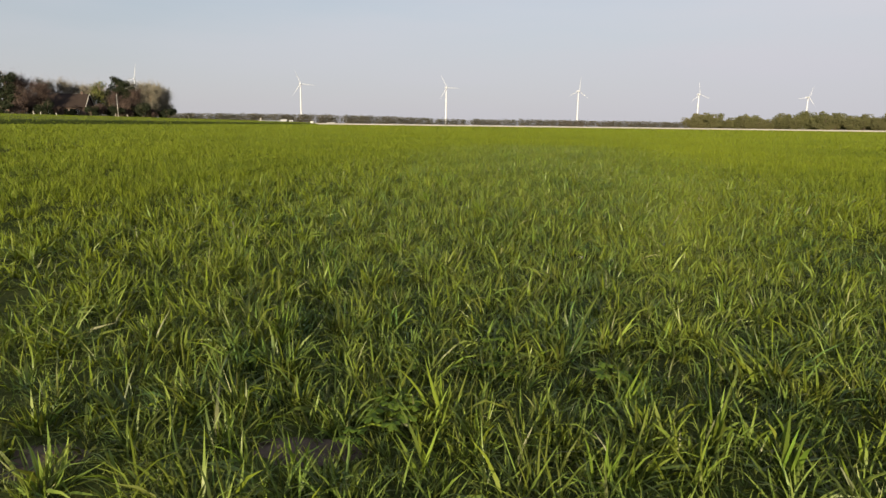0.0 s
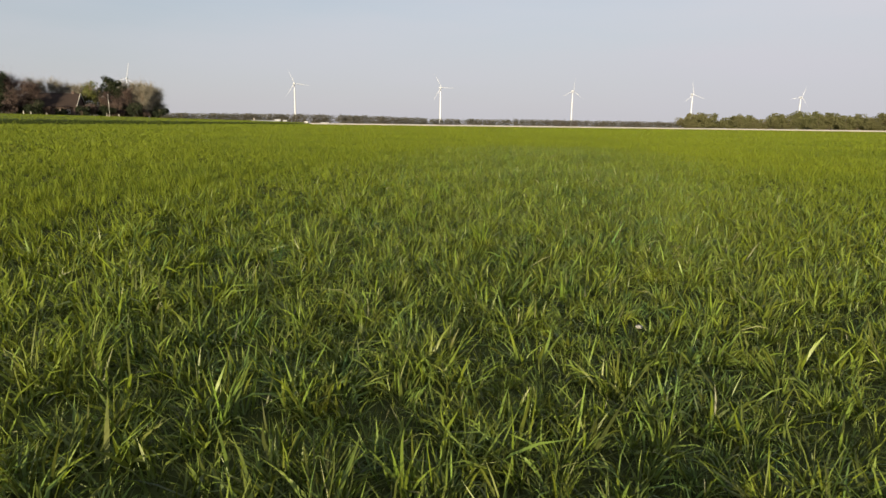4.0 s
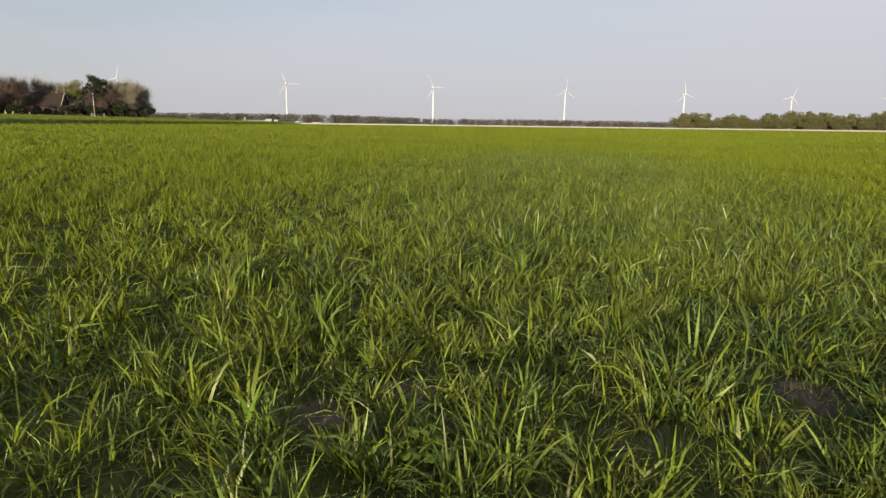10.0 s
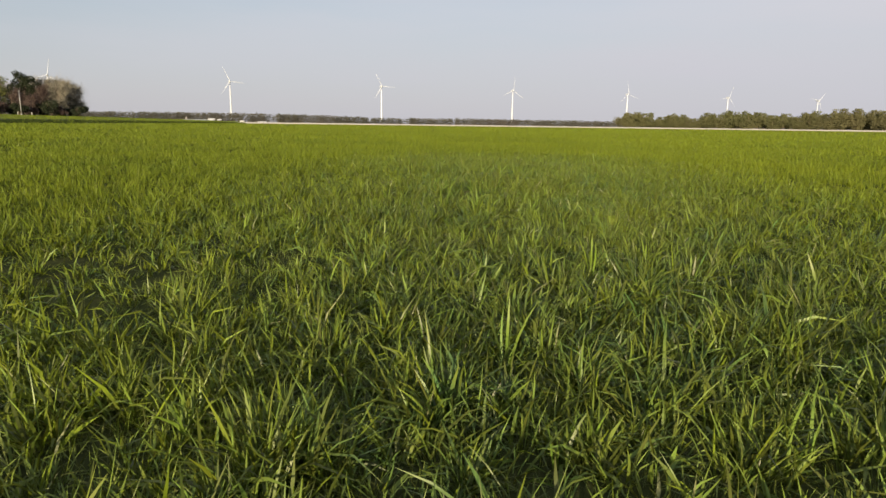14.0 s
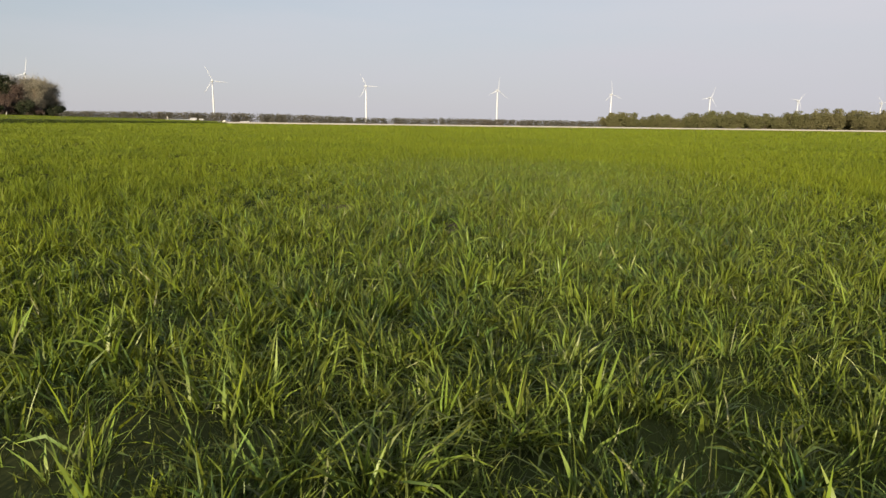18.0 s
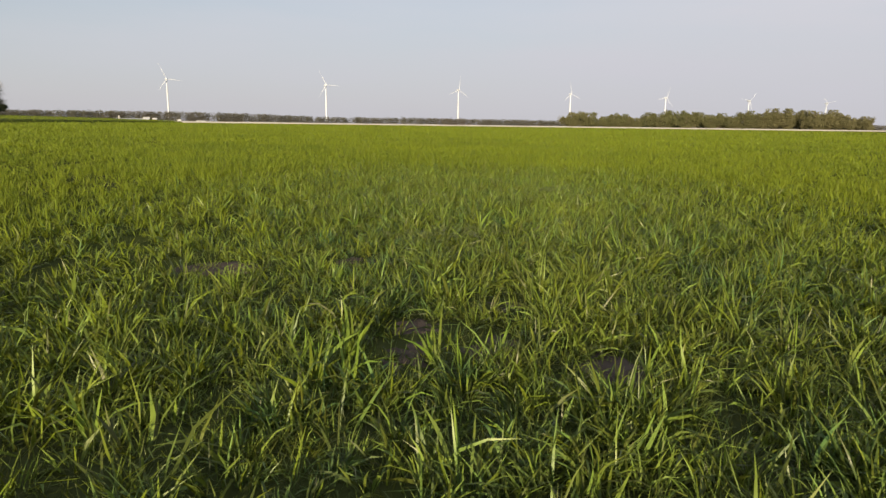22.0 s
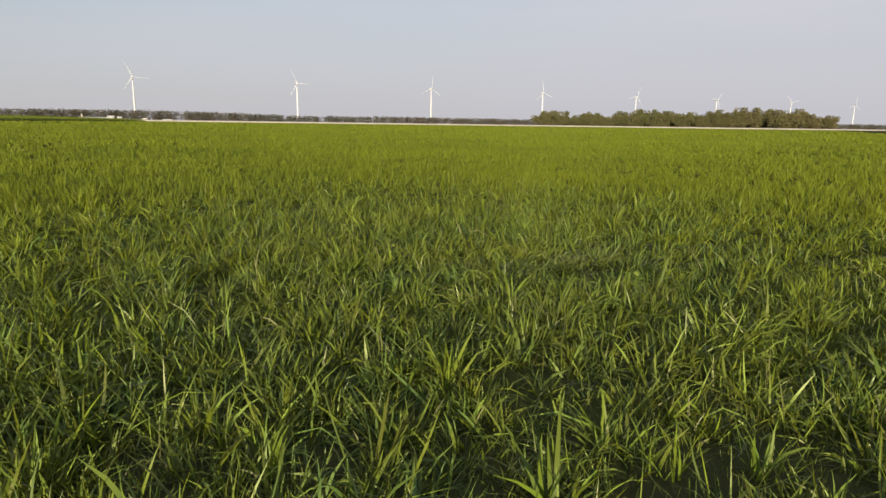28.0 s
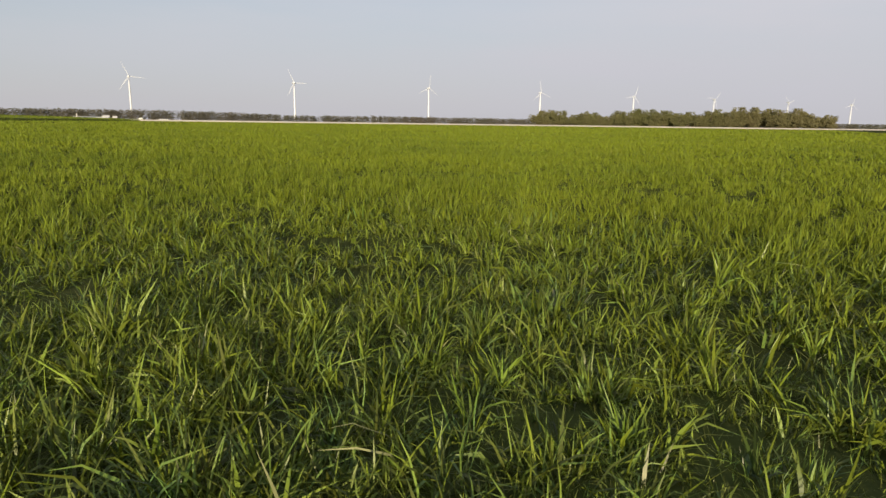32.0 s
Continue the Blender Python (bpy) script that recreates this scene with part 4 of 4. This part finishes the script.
def blade_mesh(x, y, z, length, width, heading, th0, th1, segs, tip=0.0, curl=0.0, twist=0.0, twist_on=0.0):
    """Tapered curved blades: verts and triangles. th0 and th1: lean from upright at foot and tip; curl: turn of the heading on the way;
    twist and twist_on: turn of the blade about its own line at the foot, and on the way."""
    n = len(x)
    prof = {1: [1.0], 2: [0.85, 0.95], 3: [0.7, 1.0, 0.72], 4: [0.7, 1.0, 0.92, 0.6]}[segs]
    c = np.stack([x, y, z], -1).astype(float)
    rings = []
    for i in range(segs + 1):
        f = min(i + 0.5, segs) / segs
        th, h = th0 + (th1 - th0) * f, heading + curl * f
        ahead = np.stack([np.cos(h) * np.sin(th), np.sin(h) * np.sin(th), np.cos(th)], -1)
        flat = np.stack([-np.sin(h), np.cos(h), np.zeros(n)], -1)
        tw = (twist + twist_on * i / segs) * np.ones(n)
        side = flat * np.cos(tw)[:, None] + np.cross(ahead, flat) * np.sin(tw)[:, None]
        if i < segs:
            w = (width * prof[i] * 0.5)[:, None]
            rings += [c - side * w, c + side * w]
            c = c + ahead * (length / segs)[:, None]
            c[:, 2] = np.maximum(c[:, 2], z + 0.012)
        elif tip:
            w = (width * tip * 0.5)[:, None]
            rings += [c - side * w, c + side * w]
        else:
            rings.append(c)
    k = len(rings)
    v = np.stack(rings, 1).reshape(-1, 3)
    base = (np.arange(n) * k)[:, None, None]
    t = []
    for i in range(segs if tip else segs - 1):
        a = 2 * i
        t += [(a, a + 1, a + 3), (a, a + 3, a + 2)]
    if not tip:
        a = 2 * (segs - 1)
        t.append((a, a + 1, a + 2))
    return v, (base + np.array(t)[None]).reshape(-1, 3)


def scatter(rng, u0, u1, v0, v1, density):
    n = int((u1 - u0) * (v1 - v0) * density)
    d = (WAY_B - WAY_A) / np.linalg.norm(WAY_B - WAY_A)
    u, v = rng.uniform(u0, u1, n), rng.uniform(v0, v1, n)
    return WAY_A[0] + d[0] * u + d[1] * v, WAY_A[1] + d[1] * u - d[0] * v


def sward():
    rng = np.random.default_rng(11)
    vs, ts, off, slots = [], [], 0, []

    def add(v, t, slot):
        nonlocal off
        slots.append(np.repeat(slot, len(t) // len(slot)))
        vs.append(v)
        ts.append(t + off)
        off += len(v)

    # (nearest and farthest view of the zone, strip of the plan, tussocks to the square metre, blades each, segments, length, width, radius)
    zones = [(0.0, 1.5, (0.7, 17.2), (-1.1, 1.1), 265, 25, 3, 0.091, 0.0044, 0.033),
             (1.5, 2.6, (0.7, 18.6), (-2.0, 2.0), 215, 23, 2, 0.092, 0.0047, 0.035),
             (2.6, 4.4, (0.5, 21.6), (-3.4, 3.4), 170, 18, 2, 0.086, 0.0058, 0.038),
             (4.4, 8.0, (1.0, 25.5), (-5.6, 5.6), 140, 16, 1, 0.082, 0.0082, 0.042),
             (8.0, 16.0, (2, 33.5), (-10.5, 10.5), 78, 13, 1, 0.082, 0.0118, 0.048),
             (16.0, 40.0, (6, 58), (-26, 26), 30, 8, 1, 0.09, 0.028, 0.09),
             (40.0, 105.0, (15, 123), (-62, 66), 7.0, 5, 1, 0.12, 0.065, 0.16),
             (105.0, 340.0, (60, 330), (-150, 300), 0.45, 3, 1, 0.15, 0.4, 0.3)]
    for lo, hi, us, vv, dens, per, segs, ln, wd, rad in zones:
        x, y = scatter(rng, *us, *vv, dens)
        r, u, v = way_distance(x, y)
        # zones run into each other
        r = r * np.exp(rng.normal(0, 0.1, len(r)))
        keep = (r >= lo) & (r < hi) & (y > 0.3) & (np.abs(x) < 0.95 * (y + 1.5) + 0.5) & (x > -49.5 - 0.03 * y) & (y < 318)
        worn_or_shaded = bareness(x, y)
        keep &= rng.uniform(0, 1, len(x)) > worn_or_shaded
        x, y, worn_or_shaded = x[keep], y[keep], worn_or_shaded[keep]
        pn = patch_noise(x, y)
        vigour = 1.0 + 0.24 * pn + (0.36 * hummocks(x, y) if lo < 8 else 0.0) + rng.normal(0, 0.17 if lo < 8 else 0.1, len(x)) - 0.4 * worn_or_shaded
        # shorter, finer growth where the way begins
        vigour = vigour * (0.85 + 0.15 * np.clip((y - 2.4) / 2.2, 0, 1))
        thick = rng.uniform(0, 1, len(x)) < (0.9 + 0.3 * pn if lo < 8 else 0.97 + 0.1 * pn)
        x, y, vigour = x[thick], y[thick], np.clip(vigour[thick], 0.4, 1.7)
        n = len(x)
        m = n * per
        V = np.repeat(vigour, per)
        # blades fan out from the middle of their tussock, all leaning a little the same way
        lean_x, lean_y = np.repeat(rng.normal(0, 0.3, n), per), np.repeat(rng.normal(0, 0.3, n), per)
        ang, rr = rng.uniform(0, 2 * np.pi, m), np.sqrt(rng.uniform(0, 1, m))
        X = np.repeat(x, per) + np.cos(ang) * rr * rad * V
        Y = np.repeat(y, per) + np.sin(ang) * rr * rad * V
        dx, dy = np.cos(ang) * rr + lean_x + rng.normal(0, 0.5, m), np.sin(ang) * rr + lean_y + rng.normal(0, 0.5, m)
        head = np.arctan2(dy, dx)
        out = np.hypot(dx, dy)
        L = ln * V * np.clip(rng.lognormal(-0.06, 0.26, m), 0.4, 1.55)
        W = wd * np.clip(rng.lognormal(-0.1, 0.42, m), 0.45, 2.2 if lo < 2 else 1.5) * np.sqrt(V)
        th0 = 0.08 + 0.42 * out * rng.uniform(0.4, 1.2, m)
        # more than half of the blades stand, the others arch over or have flopped
        kind = rng.uniform(0, 1, m)
        bend = np.where(kind < 0.58, np.abs(rng.normal(0.45, 0.3, m)), rng.normal(1.65, 0.45, m))
        th0 = np.where(kind > 0.88, th0 + 0.55, th0)
        if segs == 1:
            bend = bend * 0.45
        down = laid(X, Y)
        th0 = th0 * (1 - down) + down * rng.uniform(0.7, 1.25, m)
        bend = bend * (1 - 0.6 * down)
        th1 = np.minimum(th0 + bend, 2.7)
        L = np.where(kind > 0.58, L * 1.2, L)
        # young blades near the way give over to the paler growth farther out
        share = np.clip((way_distance(X, Y)[0] - 0.6) / 5.0, 0, 1)
        add(*blade_mesh(X, Y, np.zeros(m) - 0.004, L, W, head, th0, th1, segs, 0.0,
                        rng.normal(0, 0.5, m), rng.normal(0, 0.5, m), rng.normal(0, 0.7, m)), (rng.uniform(0, 1, m) < share).astype(np.int32))
    # short young shoots between the tussocks
    x, y = scatter(rng, 0.7, 18.6, -1.7, 1.7, 2800)
    keep = (way_distance(x, y)[0] < 2.7) & (y > 0.3) & (rng.uniform(0, 1, len(x)) > 0.8 * bareness(x, y))
    x, y = x[keep], y[keep]
    m = len(x)
    lean = np.abs(rng.normal(0.45, 0.35, m))
    add(*blade_mesh(x, y, np.zeros(m) - 0.004, rng.uniform(0.025, 0.06, m), rng.uniform(0.003, 0.0055, m), rng.uniform(0, 6.28, m), lean, lean + 0.3, 1, 0.0,
                    0.0, rng.normal(0, 0.6, m)), np.zeros(m, np.int32))
    # coarse grass on the rise behind the ditch
    n = 60000
    y = rng.uniform(25, 340, n)
    x = -50.0 - 0.03 * y - 4.4 - rng.uniform(0, 1, n) ** 2 * 150
    ok = (x > -1.05 * y - 6)
    x, y = x[ok], y[ok]
    m = len(x)
    add(*blade_mesh(x, y, ground_height(x, y) - 0.02, rng.uniform(0.08, 0.2, m), rng.uniform(0.12, 0.3, m), rng.uniform(0, 6.28, m),
                    np.abs(rng.normal(0.3, 0.3, m)), rng.uniform(0.4, 1.2, m), 1), np.full(m, 1, np.int32))
    v, t = np.concatenate(vs), np.concatenate(ts)
    me = triangles("grass", v, t, M_GRASS)
    me.materials.append(M_GRASS_FAR)
    me.polygons.foreach_set("material_index", np.concatenate(slots))
    me.polygons.foreach_set("use_smooth", np.ones(len(t), dtype=bool))
    ob = new("grass", me)
    tagged(ob, "dense bright green young grass of the field", "grass", kind="stuff")


sward()


# ---- tall tufts standing out of the sward ----
def tuft_mesh(seed):
    """Broad arching blades from one foot, one unit high."""
    rng = np.random.default_rng(seed)
    n = 9
    z = np.zeros(n)
    L = rng.uniform(0.75, 1.2, n)
    W = rng.uniform(0.034, 0.066, n)
    head = rng.uniform(0, 2 * np.pi, n)
    th0 = np.abs(rng.normal(0.14, 0.12, n))
    th1 = th0 + np.abs(rng.normal(0.7, 0.55, n))
    v, t = blade_mesh(rng.normal(0, 0.07, n), rng.normal(0, 0.07, n), z, L, W, head, th0, th1, 4, 0.0, rng.normal(0, 0.4, n), rng.normal(0, 0.4, n), rng.normal(0, 0.6, n))
    return triangles("grass_tuft", v, t, M_TUFT)


tuft_meshes = [tuft_mesh(900 + k) for k in range(8)]
for k, (x, y, h, lean) in enumerate(TUFTS_A + TUFTS_B + TUFTS_C + TUFTS_D + TUFTS_E + TUFTS_F + TUFTS_G + TUFTS_H):
    ob = new("grass_tuft", tuft_meshes[k % 8])
    ob.matrix_basis = pose(x, y, -0.004, 0, math.degrees(math.atan2(lean, h)) * 0.6, 0) @ pose(0, 0, 0, 0, 0, 67.0 * k) @ Matrix.Scale(1.4 * min(h, 0.135), 4)
    tagged(ob, "tall bright green tuft of broad grass blades", "grass tuft", "tufts in the field")


# ---- broad-leaved weeds among the grass ----
def weed(x, y, size, seed):
    """A low clover-like plant: a stem for each leaf, three rounded leaflets on it."""
    rng = np.random.default_rng(seed)
    thing = tagged(new("clover_plant"), "low clover plant with rounded green leaves in the grass", "weed", "weeds in the field")
    for k in range(5):
        a, r = 2 * math.pi * k / 5 + rng.uniform(-0.4, 0.4), size * rng.uniform(0.5, 1.0)
        top = Vector((math.cos(a) * r, math.sin(a) * r, size * rng.uniform(0.75, 1.25)))
        v, f = ring_tube([(0, 0, -0.004), (top.x * 0.4, top.y * 0.4, top.z * 0.7), tuple(top)], [0.0012, 0.001, 0.0008], 5)
        ob = new("stem", mesh_from("stem", v, f, M_CLOVER, True))
        ob.parent = thing
        for j in range(3):
            w = a + 2 * math.pi * j / 3
            d, e = Vector((math.cos(w), math.sin(w), -0.15)), Vector((-math.sin(w), math.cos(w), 0))
            s_ = size * 0.42
            pts = [(0, 0), (0.35, 0.38), (0.75, 0.5), (1.02, 0.3), (0.95, 0), (1.02, -0.3), (0.75, -0.5), (0.35, -0.38)]
            vv = [top + d * p * s_ + e * q_ * s_ + Vector((0, 0, -0.25 * s_ * abs(q_))) for p, q_ in pts]
            vv += [p + Vector((0, 0, 0.0008)) for p in vv]
            ff = [tuple(range(8, 16)), tuple(range(7, -1, -1))] + [(i, (i + 1) % 8, 8 + (i + 1) % 8, 8 + i) for i in range(8)]
            ob = new("leaflet", mesh_from("leaflet", vv, ff, M_CLOVER))
            ob.parent = thing
    thing.matrix_basis = pose(x, y, 0, 0, 0, 40.0 * seed)


for k, (x, y) in enumerate([(-0.15, 1.27), (-0.11, 1.34), (0.16, 1.64), (-0.18, 1.14), (-0.36, 4.36), (0.39, 6.04), (0.47, 7.14), (0.23, 6.96), (1.88, 14.35), (1.07, 14.84), (3.58, 16.21), (3.36, 15.82), (2.52, 15.87),
                         (-0.07, 1.26), (-0.11, 1.2), (0.1, 1.52), (0.16, 1.5), (0.43, 1.45), (-0.09, 1.52), (0.46, 1.4), (-0.51, 1.57), (0.98, 1.54)]):
    weed(x, y, 0.034 + 0.008 * (k % 3), k)


def broad_weed(x, y):
    """A young broad-leaved plant: a thin stalk with two pale rounded leaves standing above the grass."""
    thing = tagged(new("dock_seedling"), "young weed with two pale rounded leaves above the grass", "weed", "weeds in the field")
    top = Vector((0.0, 0.0, 0.118))
    for name, foot, tip, turn, size in (("stalk", (0, 0, -0.004), top, 0.3, 0.024), ("stalk", (0.004, -0.002, -0.004), Vector((0.022, -0.024, 0.098)), 2.4, 0.021)):
        v, f = ring_tube([foot, (tip.x * 0.3, tip.y * 0.3, tip.z * 0.6), tuple(tip)], [0.0018, 0.0014, 0.001], 6)
        ob = new(name, mesh_from(name, v, f, M_CLOVER, True))
        ob.parent = thing
        d, e = Vector((math.cos(turn), math.sin(turn) * 0.3, 0.8)).normalized(), Vector((math.cos(turn + 1.3), math.sin(turn + 1.3) * 0.4, -0.2)).normalized()
        rim = [tip + d * size * (0.5 - 0.55 * math.cos(a)) + e * size * 0.42 * math.sin(a) * (1.1 - 0.25 * math.cos(a)) for a in [2 * math.pi * k / 14 for k in range(14)]]
        mid = tip + d * size * 0.5 + d.cross(e) * 0.003
        under = [p - d.cross(e) * 0.0009 for p in rim]
        ff = [(28, k, (k + 1) % 14) for k in range(14)] + [(14 + k, k, (k + 1) % 14, 14 + (k + 1) % 14) for k in range(14)] + [tuple(range(27, 13, -1))]
        ob = new("leaf", mesh_from("leaf", rim + under + [mid], ff, M_PALE_LEAF))
        ob.parent = thing
    thing.matrix_basis = pose(x, y, 0)


broad_weed(3.25, 15.66)


# ---- pressed-down dry grass ----
def flattened(x, y, turn, seed):
    rng = np.random.default_rng(seed)
    n = 55
    v, t = blade_mesh(rng.normal(0, 0.11, n), rng.normal(0, 0.06, n), rng.uniform(0.03, 0.07, n), rng.uniform(0.05, 0.13, n), rng.uniform(0.003, 0.006, n),
                      rng.normal(0, 1.3, n), rng.normal(1.1, 0.25, n), rng.normal(1.8, 0.3, n), 3)
    ob = new("flattened_grass", triangles("flattened_grass", v, t, M_STRAW))
    ob.matrix_basis = pose(x, y, 0, 0, 0, turn)
    tagged(ob, "patch of pressed-down yellowish dry grass", "grass", kind="stuff")


for k, (x, y) in enumerate([(0.95, 9.62), (1.64, 13.83), (1.88, 13.94), (2.12, 13.96), (3.16, 16.08), (3.29, 16.14), (1.98, 13.8)]):
    flattened(x, y, (20, 160, 10, 175, 25)[k % 5], 60 + k)

# ---- bare damp earth in the worn patches ----
def bare_soil():
    verts, faces = [], []
    rng = np.random.default_rng(31)
    for px, py, rx, ry, share in BARE_AND_SHADED:
        if share < 0.8:
            continue
        o = len(verts)
        verts.append((px, py, 0.009))
        for ring, (f, z) in enumerate(((0.35, 0.008), (0.7, 0.005), (1.0, -0.015))):
            for k in range(16):
                a = 2 * math.pi * k / 16
                w = 1.05 * f * (1 + 0.34 * noise.noise((px * 7 + math.cos(a) * 1.3, py * 7 + math.sin(a) * 1.3, 0.3)))
                verts.append((px + math.cos(a) * rx * w, py + math.sin(a) * ry * w, z + (0.005 * rng.normal() if ring < 2 else 0)))
        faces += [(o, o + 1 + k, o + 1 + (k + 1) % 16) for k in range(16)]
        for ring in range(2):
            b_, c_ = o + 1 + 16 * ring, o + 17 + 16 * ring
            faces += [(b_ + k, c_ + k, c_ + (k + 1) % 16, b_ + (k + 1) % 16) for k in range(16)]
    tagged(new("bare_soil", mesh_from("bare_soil", verts, faces, M_SOIL, True)), "bare damp brown soil between the grass", "soil", kind="stuff")


bare_soil()

bm = bmesh.new()
bmesh.ops.create_icosphere(bm, subdivisions=2, radius=0.011)
for v_ in bm.verts:
    v_.co = Vector((v_.co.x * 1.3, v_.co.y, v_.co.z * 0.6)) * (1 + 0.18 * noise.noise(v_.co * 70))
stone = part("pale_stone", bm, M_STONE)
stone.matrix_basis = pose(0.7, 3.02, 0.008, 0, 0, 30)
tagged(stone, "small pale stone lying between the grass", "stone")
